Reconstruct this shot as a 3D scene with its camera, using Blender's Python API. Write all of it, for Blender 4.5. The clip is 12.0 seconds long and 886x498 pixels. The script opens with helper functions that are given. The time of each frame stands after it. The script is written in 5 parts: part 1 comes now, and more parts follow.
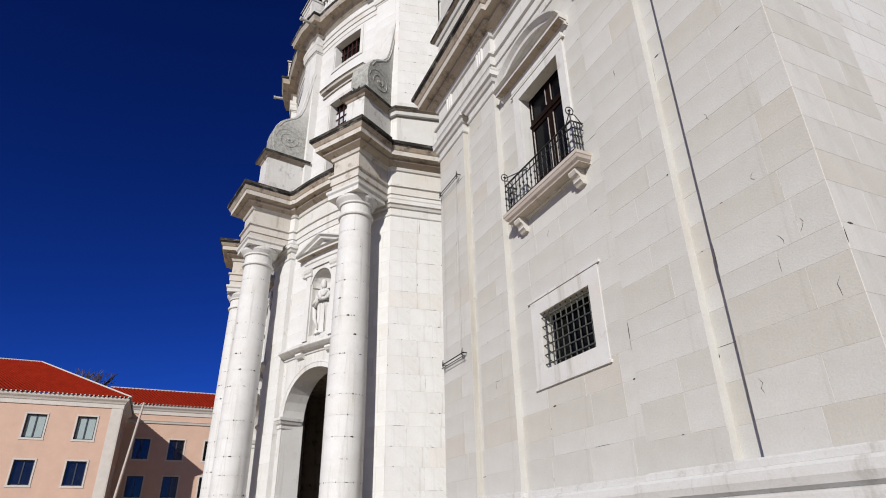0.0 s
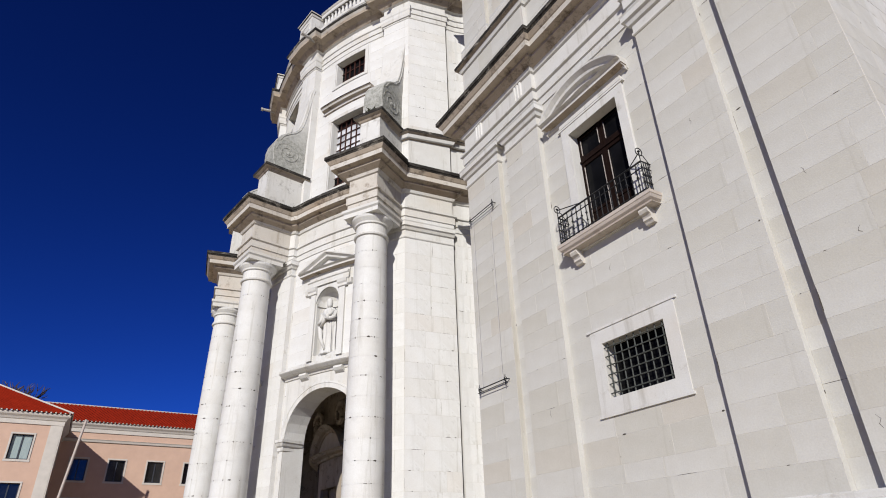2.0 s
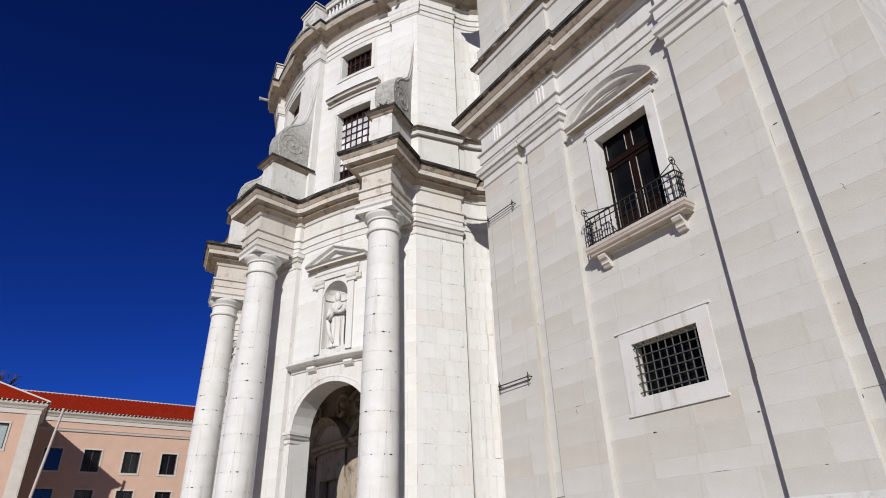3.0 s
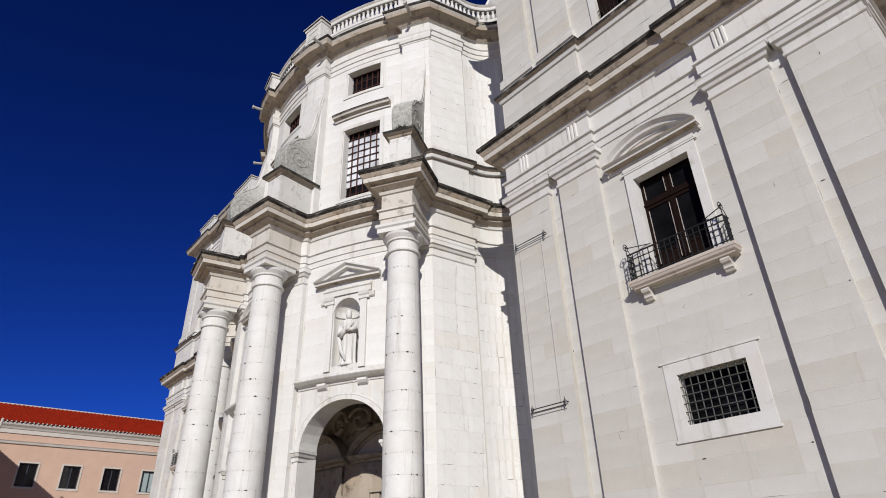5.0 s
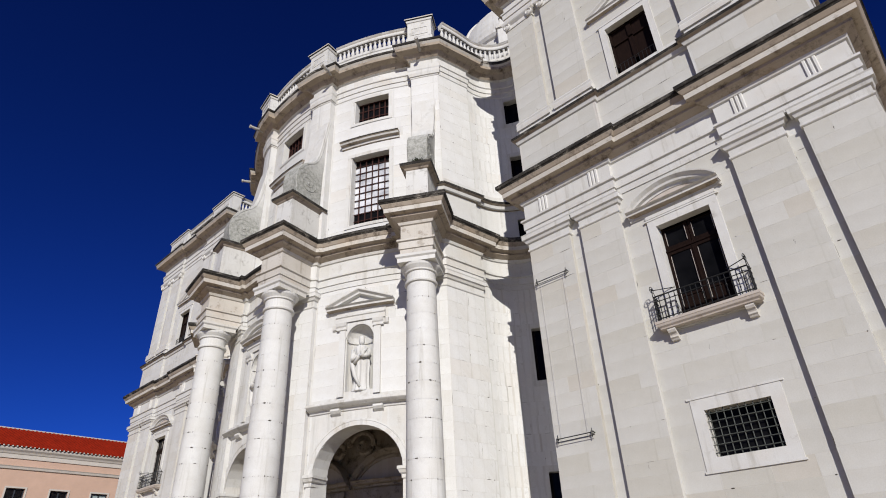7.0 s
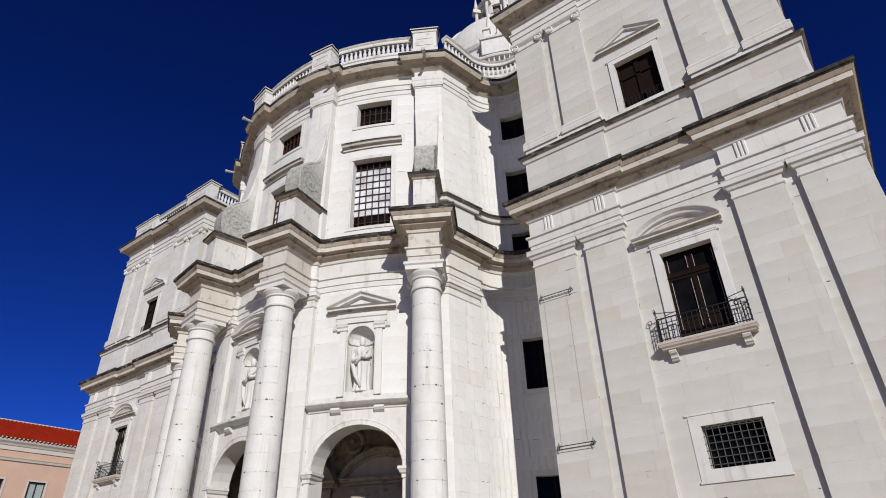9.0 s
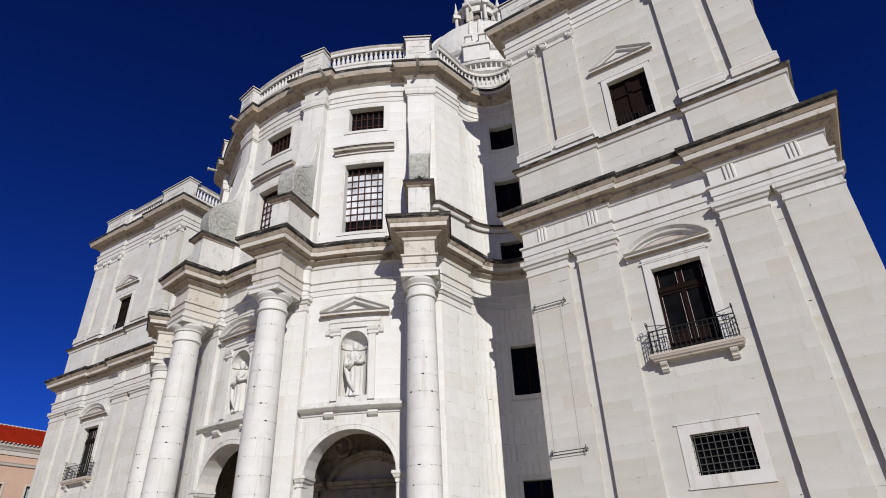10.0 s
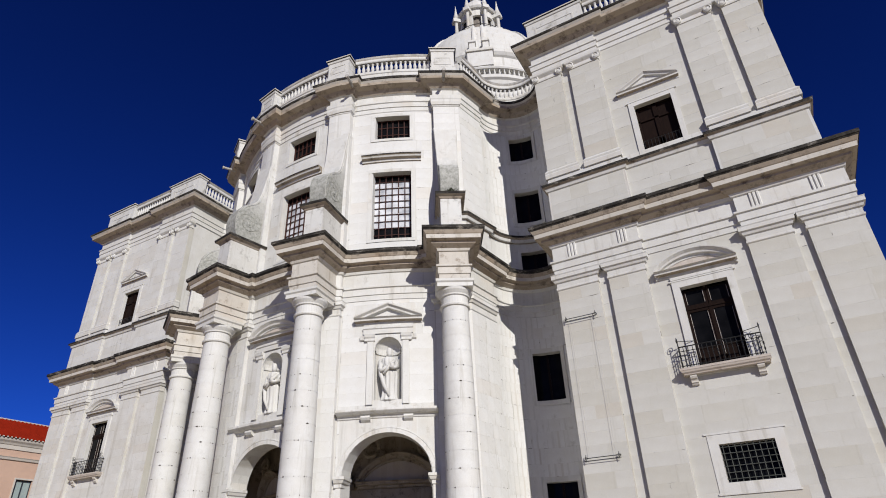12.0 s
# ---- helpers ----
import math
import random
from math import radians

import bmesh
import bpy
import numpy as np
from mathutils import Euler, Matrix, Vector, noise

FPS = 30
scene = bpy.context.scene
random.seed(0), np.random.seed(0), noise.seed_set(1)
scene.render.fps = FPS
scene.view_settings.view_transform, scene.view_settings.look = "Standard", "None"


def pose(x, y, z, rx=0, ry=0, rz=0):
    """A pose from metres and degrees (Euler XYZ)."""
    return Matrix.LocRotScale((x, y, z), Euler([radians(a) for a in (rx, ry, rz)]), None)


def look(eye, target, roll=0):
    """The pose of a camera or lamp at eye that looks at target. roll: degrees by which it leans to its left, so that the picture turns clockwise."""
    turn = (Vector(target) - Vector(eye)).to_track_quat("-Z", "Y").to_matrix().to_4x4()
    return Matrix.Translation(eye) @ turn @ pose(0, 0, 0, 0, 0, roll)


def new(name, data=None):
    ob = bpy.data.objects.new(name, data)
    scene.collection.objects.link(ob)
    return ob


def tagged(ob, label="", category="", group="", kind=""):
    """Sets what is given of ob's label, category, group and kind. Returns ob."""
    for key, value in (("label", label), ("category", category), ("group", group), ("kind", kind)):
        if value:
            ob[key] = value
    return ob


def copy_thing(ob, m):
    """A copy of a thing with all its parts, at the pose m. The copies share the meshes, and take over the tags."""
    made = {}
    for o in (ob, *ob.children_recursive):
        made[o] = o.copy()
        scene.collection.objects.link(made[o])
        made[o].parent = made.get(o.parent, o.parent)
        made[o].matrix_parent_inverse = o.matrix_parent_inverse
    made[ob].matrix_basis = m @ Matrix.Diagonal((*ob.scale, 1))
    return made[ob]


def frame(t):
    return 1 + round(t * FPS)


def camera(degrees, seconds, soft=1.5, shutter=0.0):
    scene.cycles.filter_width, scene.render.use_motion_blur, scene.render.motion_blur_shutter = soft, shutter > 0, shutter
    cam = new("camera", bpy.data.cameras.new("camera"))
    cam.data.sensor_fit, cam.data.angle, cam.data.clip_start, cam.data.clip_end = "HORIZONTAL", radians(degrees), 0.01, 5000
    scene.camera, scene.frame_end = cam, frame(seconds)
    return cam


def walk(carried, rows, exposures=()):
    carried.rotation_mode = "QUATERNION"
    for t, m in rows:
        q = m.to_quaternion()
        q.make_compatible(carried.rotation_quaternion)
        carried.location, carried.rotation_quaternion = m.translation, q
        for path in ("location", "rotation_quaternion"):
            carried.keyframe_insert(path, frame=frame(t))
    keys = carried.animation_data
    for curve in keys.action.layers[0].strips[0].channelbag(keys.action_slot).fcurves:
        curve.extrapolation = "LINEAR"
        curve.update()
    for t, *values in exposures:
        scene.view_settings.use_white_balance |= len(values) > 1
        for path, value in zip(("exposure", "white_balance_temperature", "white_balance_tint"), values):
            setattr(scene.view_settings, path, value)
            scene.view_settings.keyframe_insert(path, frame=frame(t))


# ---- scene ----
cam = camera(74.0, 12.0, soft=1.0)
PATH = [
    (0, (13.546, -8.621, 2.139), (11.913, -7.879, 3.023), -1.1),
    (0.5, (13.246, -9.5, 2.24), (11.666, -8.696, 3.166), -1.1),
    (1, (12.862, -10.377, 2.246), (11.31, -9.535, 3.186), -1.5),
    (1.5, (12.543, -11.293, 2.283), (11.015, -10.413, 3.226), -1.6),
    (2, (12.139, -12.162, 2.286), (10.63, -11.244, 3.224), -1.7),
    (2.5, (11.789, -13.052, 2.321), (10.3, -12.091, 3.248), -1.6),
    (3, (11.434, -14.014, 2.357), (9.966, -13.01, 3.272), -1.6),
    (4.8, (9.846, -17.23, 2.418), (8.499, -16.1, 3.371), -1.9),
    (5, (9.645, -17.589, 2.501), (8.322, -16.433, 3.456), -1.9),
    (5.5, (9.134, -18.443, 2.511), (7.871, -17.248, 3.5), -2.0),
    (6, (8.735, -19.316, 2.543), (7.518, -18.09, 3.55), -2.4),
    (6.5, (8.31, -20.25, 2.537), (7.129, -18.99, 3.545), -2.3),
    (7, (8.027, -21.177, 2.602), (6.858, -19.904, 3.609), -2.6),
    (8.8, (6.573, -24.053, 2.563), (5.511, -22.683, 3.562), -1.9),
    (9, (6.331, -24.356, 2.597), (5.308, -22.957, 3.595), -1.8),
    (9.5, (5.823, -25.17, 2.662), (4.861, -23.728, 3.659), -1.9),
    (10, (5.306, -25.99, 2.74), (4.387, -24.518, 3.734), -2.3),
    (10.5, (4.902, -26.803, 2.842), (4.015, -25.308, 3.832), -2.5),
    (11, (4.379, -27.599, 2.933), (3.523, -26.081, 3.916), -2.3),
    (11.5, (3.765, -28.419, 2.999), (2.914, -26.894, 3.974), -2.4),
    (12, (3.095, -29.188, 3.046), (2.255, -27.657, 4.02), -2.2),
]
walk(cam, [(t, look(eye, target, roll)) for t, eye, target, roll in PATH], [(0.0, 0.17), (3.0, 0.12), (7.0, 0.08), (12.0, 0.06)])

# ---- light ----
SUN_AZ, SUN_EL = 47.5, 26.0   # degrees: to the right of the front's outward normal, above the horizon
sun_from = Vector((math.sin(radians(SUN_AZ)) * math.cos(radians(SUN_EL)),
                   -math.cos(radians(SUN_AZ)) * math.cos(radians(SUN_EL)), math.sin(radians(SUN_EL))))
world = bpy.data.worlds.new("world")
scene.world = world
world.use_nodes = True
wn = world.node_tree.nodes
sky = wn.new("ShaderNodeTexSky")
sky.sky_type, sky.sun_disc = "NISHITA", False
sky.sun_elevation = radians(SUN_EL)
sky.sun_rotation = math.atan2(sun_from.x, sun_from.y)
sky.altitude, sky.air_density, sky.dust_density, sky.ozone_density = 1500, 1.0, 0.0, 3.0
wn["Background"].inputs["Strength"].default_value = 0.020
deep = wn.new("ShaderNodeGamma")      # the polarised, deep blue of the clear winter sky
deep.inputs["Gamma"].default_value = 1.45
world.node_tree.links.new(sky.outputs[0], deep.inputs["Color"])
tint = wn.new("ShaderNodeMix")
tint.data_type, tint.blend_type = "RGBA", "MULTIPLY"
tint.inputs[0].default_value, tint.inputs[7].default_value = 1.0, (0.165, 0.45, 1.42, 1)
world.node_tree.links.new(deep.outputs[0], tint.inputs[6])
world.node_tree.links.new(tint.outputs[2], wn["Background"].inputs["Color"])
lamp = new("sun", bpy.data.lights.new("sun", "SUN"))
lamp.data.energy, lamp.data.angle, lamp.data.color = 4.75, radians(0.5), (1.0, 0.965, 0.91)
lamp.matrix_world = look(sun_from * 100, (0, 0, 0))

# ---- materials ----


def material(name, build):
    m = bpy.data.materials.new(name)
    m.use_nodes = True
    build(m.node_tree, m.node_tree.nodes["Principled BSDF"])
    return m


def nd(tree, kind, **values):
    n = tree.nodes.new(kind)
    for key, value in values.items():
        n.inputs[key].default_value = value
    return n


def ramp(tree, src, stops):
    n = tree.nodes.new("ShaderNodeValToRGB")
    while len(n.color_ramp.elements) < len(stops):
        n.color_ramp.elements.new(0.5)
    for e, (at, c) in zip(n.color_ramp.elements, stops):
        e.position = at
        e.color = (*c, 1) if len(c) == 3 else c
    tree.links.new(src, n.inputs[0])
    return n.outputs[0]


def noise_of(tree, scale, detail=5.0, rough=0.6, stretch=(1, 1, 1)):
    co = tree.nodes.new("ShaderNodeTexCoord")
    mp = tree.nodes.new("ShaderNodeMapping")
    mp.inputs["Scale"].default_value = stretch
    tree.links.new(co.outputs["Object"], mp.inputs[0])
    n = nd(tree, "ShaderNodeTexNoise", Scale=scale, Detail=detail, Roughness=rough)
    tree.links.new(mp.outputs[0], n.inputs["Vector"])
    return n.outputs["Fac"]


def mixed(tree, fac, a, b, blend="MIX"):
    n = tree.nodes.new("ShaderNodeMix")
    n.data_type, n.blend_type = "RGBA", blend
    for src, slot in ((fac, n.inputs[0]), (a, n.inputs[6]), (b, n.inputs[7])):
        if isinstance(src, (int, float)):
            slot.default_value = src
        elif isinstance(src, tuple):
            slot.default_value = (*src, 1)
        else:
            tree.links.new(src, slot)
    return n.outputs[2]


def relief(tree, bsdf, height, strength, distance=0.02):
    b = nd(tree, "ShaderNodeBump", Strength=strength, Distance=distance)
    tree.links.new(height, b.inputs["Height"])
    tree.links.new(b.outputs[0], bsdf.inputs["Normal"])


def stone_nodes(tree, bsdf, low, high, source, warm=0.5, dirt=0.0, dirt_tone=(0.10, 0.095, 0.08), streak=0.45, vary=1.0):
    """Pale limestone: tone by block, cloudy veins, fine grain, thin run-off streaks and, where asked, lichen."""
    if source == "object":
        rnd = tree.nodes.new("ShaderNodeObjectInfo").outputs["Random"]
    else:
        rnd = tree.nodes.new("ShaderNodeNewGeometry").outputs["Random Per Island"]
    tone = ramp(tree, rnd, [(0.0, low), (0.45, high), (0.72, tuple(v * 1.05 for v in high)), (0.8, (low[0], low[1] * 0.99, low[2] * 0.97)), (0.9, (low[0] * 0.97, low[1] * 0.955, low[2] * 0.925)), (1.0, (low[0] * 1.02, low[1] * 0.97, low[2] * 0.92))])
    if vary < 1:
        tone = mixed(tree, 1 - vary, tone, tuple((a + b) / 2 for a, b in zip(low, high)))
    cloud = ramp(tree, noise_of(tree, 0.9, 6, 0.62), [(0.35, (0.86, 0.835, 0.80)), (0.62, (1, 1, 1))])
    tone = mixed(tree, 0.55, tone, cloud, "MULTIPLY")
    rosy = ramp(tree, noise_of(tree, 0.35, 4, 0.55), [(0.56, (1, 1, 1)), (0.72, (1.0, 0.93, 0.86))])
    tone = mixed(tree, warm, tone, rosy, "MULTIPLY")
    runs = ramp(tree, noise_of(tree, 2.2, 5, 0.7, (1, 1, 0.06)), [(0.56, (1, 1, 1)), (0.72, (0.68, 0.655, 0.61))])
    tone = mixed(tree, streak, tone, runs, "MULTIPLY")
    grain = noise_of(tree, 26.0, 4, 0.7)
    tone = mixed(tree, 0.5, tone, ramp(tree, grain, [(0.3, (0.84, 0.83, 0.81)), (0.6, (1, 1, 1))]), "MULTIPLY")
    pits = ramp(tree, noise_of(tree, 7.0, 9, 0.78), [(0.645, (1, 1, 1)), (0.685, (0.46, 0.43, 0.38))])
    tone = mixed(tree, 0.75, tone, pits, "MULTIPLY")
    if dirt:
        patch = ramp(tree, noise_of(tree, 1.7, 8, 0.72), [(0.62 - dirt * 0.3, (0, 0, 0)), (0.80 - dirt * 0.3, (1, 1, 1))])
        tone = mixed(tree, patch, tone, dirt_tone)
    tree.links.new(tone, bsdf.inputs["Base Color"])
    bsdf.inputs["Roughness"].default_value = 0.72
    bsdf.inputs["Specular IOR Level"].default_value = 0.25
    relief(tree, bsdf, grain, 0.35, 0.014)


LOW, HIGH = (0.53, 0.527, 0.504), (0.57, 0.568, 0.549)
stone = material("limestone", lambda t, b: stone_nodes(t, b, LOW, HIGH, "island", 0.5, 0.11, (0.34, 0.315, 0.27), 0.8, 0.6))
stone_block = material("limestone_block", lambda t, b: stone_nodes(t, b, (0.478, 0.471, 0.434), (0.51, 0.505, 0.476), "object", 0.4, vary=0.7))
stone_bow = material("limestone_bow", lambda t, b: stone_nodes(t, b, (0.59, 0.59, 0.574), (0.61, 0.612, 0.60), "object", 0.3, 0.14, (0.37, 0.352, 0.315), 0.9, 0.5))
stone_drum = material("limestone_drum", lambda t, b: stone_nodes(t, b, (0.56, 0.56, 0.543), (0.58, 0.582, 0.568), "object", 0.15, 0.18, (0.45, 0.44, 0.42), 0.9, 0.25))
# brown staining, its colour darkened further to carry the shade of soffits
stone_worn_shade = material("limestone_worn_shade", lambda t, b: stone_nodes(t, b, (0.25, 0.205, 0.155), (0.44, 0.385, 0.32), "island", 1.0, 0.34, (0.075, 0.055, 0.04), 1.0, 0.25))


def lichen_nodes(t, b):
    """Limestone overgrown with black lichen: dark crust, grey patches, pale bare flecks."""
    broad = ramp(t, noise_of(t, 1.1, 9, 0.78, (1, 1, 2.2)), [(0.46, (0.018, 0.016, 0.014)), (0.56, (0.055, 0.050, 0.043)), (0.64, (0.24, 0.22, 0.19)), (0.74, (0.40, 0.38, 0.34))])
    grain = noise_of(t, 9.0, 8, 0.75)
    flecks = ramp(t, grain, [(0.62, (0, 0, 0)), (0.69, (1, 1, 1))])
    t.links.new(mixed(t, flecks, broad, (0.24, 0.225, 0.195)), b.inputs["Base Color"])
    b.inputs["Roughness"].default_value, b.inputs["Specular IOR Level"].default_value = 0.85, 0.2
    relief(t, b, grain, 0.5, 0.03)


stone_lichen = material("limestone_lichen", lichen_nodes)
stone_grey = material("limestone_grey", lambda t, b: stone_nodes(t, b, (0.29, 0.285, 0.265), (0.40, 0.39, 0.37), "island", 0.3, 0.40, (0.17, 0.165, 0.15), 1.0))
stone_stained = material("limestone_stained", lambda t, b: stone_nodes(t, b, (0.45, 0.42, 0.375), (0.54, 0.52, 0.48), "island", 1.0, 0.22, (0.18, 0.14, 0.10), 1.0, 0.3))
stone_rosy = material("limestone_rosy", lambda t, b: stone_nodes(t, b, (0.43, 0.38, 0.335), (0.50, 0.455, 0.41), "island", 0.8, 0.1, (0.2, 0.15, 0.11), 0.8, 0.3))
stone_blotched = material("limestone_blotched", lambda t, b: stone_nodes(t, b, LOW, HIGH, "island", 0.5, 0.25, (0.17, 0.16, 0.14), 1.0, 0.3))


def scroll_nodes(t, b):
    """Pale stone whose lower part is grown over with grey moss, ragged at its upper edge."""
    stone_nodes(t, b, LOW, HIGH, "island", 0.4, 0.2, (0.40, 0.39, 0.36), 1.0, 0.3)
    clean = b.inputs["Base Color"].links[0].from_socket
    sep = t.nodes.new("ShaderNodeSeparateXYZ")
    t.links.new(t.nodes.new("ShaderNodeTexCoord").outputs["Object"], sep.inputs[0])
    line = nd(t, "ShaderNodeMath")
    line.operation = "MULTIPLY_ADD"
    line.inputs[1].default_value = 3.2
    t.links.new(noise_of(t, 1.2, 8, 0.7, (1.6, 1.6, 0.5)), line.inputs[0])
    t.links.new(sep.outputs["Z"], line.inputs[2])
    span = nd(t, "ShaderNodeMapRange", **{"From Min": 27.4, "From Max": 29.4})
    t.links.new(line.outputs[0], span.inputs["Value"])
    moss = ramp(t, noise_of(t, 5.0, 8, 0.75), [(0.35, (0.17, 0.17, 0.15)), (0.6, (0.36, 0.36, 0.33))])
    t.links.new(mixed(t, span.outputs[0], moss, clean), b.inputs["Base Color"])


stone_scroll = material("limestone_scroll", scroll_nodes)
joint_dark = material("joint_mortar", lambda t, b: stone_nodes(t, b, (0.45, 0.42, 0.37), (0.5, 0.48, 0.44), "island", 0.5, 0.2, (0.12, 0.10, 0.08)))


def plain(name, colour, rough, metal=0.0, vary=0.25, scale=8.0, bump=0.15, stretch=(1, 1, 1), spec=0.4):
    def build(t, b):
        n = noise_of(t, scale, 6, 0.65, stretch)
        c = ramp(t, n, [(0.3, tuple(v * (1 - vary) for v in colour)), (0.7, tuple(min(1, v * (1 + vary)) for v in colour))])
        t.links.new(c, b.inputs["Base Color"])
        b.inputs["Roughness"].default_value, b.inputs["Metallic"].default_value = rough, metal
        b.inputs["Specular IOR Level"].default_value = spec
        relief(t, b, n, bump, 0.01)
    return material(name, build)


# pale colour that stands for sunlight caught on the door's moulding edges
glint_mat = plain("pale_bead_glint", (0.34, 0.31, 0.28), 0.3, 0, 0.5, 9.0, 0.1)
iron = plain("wrought_iron", (0.025, 0.026, 0.027), 0.5, 0.6)
gap_dark = plain("open_joint", (0.06, 0.05, 0.042), 0.95)
iron_grey = plain("weathered_iron", (0.055, 0.06, 0.053), 0.7, 0, 0.4, 14.0, 0.3)
wood_dark = plain("dark_wood", (0.010, 0.005, 0.0035), 0.6, 0, 0.45, 5.0, 0.3, (6, 6, 0.5), 0.08)
wood_red = plain("red_brown_wood", (0.045, 0.018, 0.014), 0.55, 0, 0.4, 5.0, 0.3, (6, 6, 0.5), 0.15)
shade_dark = plain("dark_interior_shade", (0.16, 0.14, 0.12), 0.9, 0, 0.3, 1.5)
pink = plain("pink_render", (0.47, 0.325, 0.25), 0.85, 0, 0.06, 0.7, 0.1, spec=0.2)
white_trim = plain("pale_limewash", (0.46, 0.43, 0.39), 0.8, 0, 0.08, 1.2, 0.1, spec=0.2)
# dark red that paints the shade in the grooves between tiles
roof_channel_shade = plain("shaded_channel_tile", (0.04, 0.006, 0.004), 0.9, 0, 0.4, 2.0, 0.3, spec=0.05)
roof_red = plain("terracotta_tile", (0.18, 0.012, 0.004), 0.9, 0, 0.18, 1.3, 0.2, spec=0.05)
frame_dark = plain("dark_painted_frame", (0.03, 0.035, 0.045), 0.45)
curtain = plain("white_curtain", (0.26, 0.32, 0.32), 0.9, 0, 0.15, 3.0, 0.2, (8, 8, 0.3))
bark = plain("grey_bark", (0.10, 0.075, 0.06), 0.9, 0, 0.4, 6.0, 0.4)
ground_mat = plain("pale_cobble", (0.43, 0.36, 0.25), 0.85, 0, 0.25, 3.0, 0.4)


def glass_nodes(t, b, spec=0.04):
    n = noise_of(t, 1.3, 3, 0.5)
    t.links.new(ramp(t, n, [(0.3, (0.003, 0.0032, 0.0035)), (0.7, (0.008, 0.008, 0.009))]), b.inputs["Base Color"])
    b.inputs["Roughness"].default_value = 0.1
    b.inputs["Specular IOR Level"].default_value = spec
    relief(t, b, n, 0.05, 0.02)


glass = material("dark_window_glass", glass_nodes)
clear_glass = material("reflecting_window_glass", lambda t, b: glass_nodes(t, b, 0.75))

# ---- building helpers ----


def mesh_of(name, verts, faces, mats, parent=None, label="", slots=None, smooth=False):
    me = bpy.data.meshes.new(name)
    me.from_pydata([tuple(v) for v in verts], [], faces)
    for m in (mats if isinstance(mats, (list, tuple)) else [mats]):
        me.materials.append(m)
    if slots:
        me.polygons.foreach_set("material_index", slots)
    if smooth:
        me.polygons.foreach_set("use_smooth", [True] * len(faces))
    me.update()
    ob = new(name, me)
    if parent:
        ob.parent = parent
    if label:
        tagged(ob, label)
    return ob


class Lump:
    """Gathers faces of one mesh."""

    def __init__(self):
        self.v, self.f, self.s = [], [], []

    def quad(self, *pts, slot=0):
        n = len(self.v)
        self.v += [tuple(p) for p in pts]
        self.f.append(tuple(range(n, n + len(pts))))
        self.s.append(slot)

    def solid(self, rings, slot=0, caps=True, closed=True):
        """Skin over rings of equal length."""
        n, k = len(self.v), len(rings[0])
        for r in rings:
            self.v += [tuple(p) for p in r]
        for i in range(len(rings) - 1):
            for j in range(k if closed else k - 1):
                a, b = n + i * k + j, n + i * k + (j + 1) % k
                self.f.append((a, b, b + k, a + k))
                self.s.append(slot[i] if isinstance(slot, (list, tuple)) else slot)
        if caps:
            e = slot[-1] if isinstance(slot, (list, tuple)) else slot
            self.f.append(tuple(range(n + k - 1, n - 1, -1)))
            self.f.append(tuple(range(n + (len(rings) - 1) * k, n + len(rings) * k)))
            self.s += [e, e]

    def box(self, m, x0, x1, y0, y1, z0, z1, slot=0, c=0.0):
        """A box; c chamfers its upright edges."""
        if c:
            ring = [(x0 + c, y0), (x1 - c, y0), (x1, y0 + c), (x1, y1 - c), (x1 - c, y1), (x0 + c, y1), (x0, y1 - c), (x0, y0 + c)]
        else:
            ring = [(x0, y0), (x1, y0), (x1, y1), (x0, y1)]
        self.solid([[m @ Vector((x, y, z)) for x, y in ring] for z in (z0, z1)], slot)

    def lathe(self, m, profile, n=16, slot=0, caps=True):
        self.solid([[m @ Vector((r * math.cos(2 * math.pi * i / n), r * math.sin(2 * math.pi * i / n), z)) for i in range(n)]
                    for r, z in profile], slot, caps)

    def tube(self, pts, r, n=6, slot=0):
        pts = [Vector(p) for p in pts]
        rings = []
        for i, p in enumerate(pts):
            d = (pts[min(i + 1, len(pts) - 1)] - pts[max(i - 1, 0)]).normalized()
            u = d.cross(Vector((0, 0, 1)) if abs(d.z) < 0.9 else Vector((1, 0, 0))).normalized()
            w = d.cross(u)
            rr = r[i] if isinstance(r, (list, tuple)) else r
            rings.append([p + rr * (u * math.cos(2 * math.pi * k / n) + w * math.sin(2 * math.pi * k / n)) for k in range(n)])
        self.solid(rings, slot)

    def make(self, name, mats, parent=None, label="", smooth=False):
        return mesh_of(name, self.v, self.f, mats, parent, label, self.s, smooth)


ID = Matrix.Identity(4)


def thing(name, label, category, group="", kind="", at=(0, 0, 0)):
    ob = new(name)
    ob.location = at
    ob.empty_display_size = 0.2
    return tagged(ob, label, category, group, kind)


def offset(path, out, closed=False):
    """The plan path moved outwards (to the left of its run), with mitred corners."""
    res, n = [], len(path)
    for i, p in enumerate(path):
        p = Vector(p)
        a = Vector(path[i - 1]) if i or closed else None
        b = Vector(path[(i + 1) % n]) if i < n - 1 or closed else None
        na = nb = None
        if a is not None:
            d = (p - a).normalized()
            na = Vector((-d.y, d.x))
        if b is not None:
            d = (b - p).normalized()
            nb = Vector((-d.y, d.x))
        if na is None or nb is None:
            res.append(p + (na or nb) * out)
        else:
            res.append(p + (na + nb) * (out / max(0.3, 1 + na.dot(nb))))
    return res


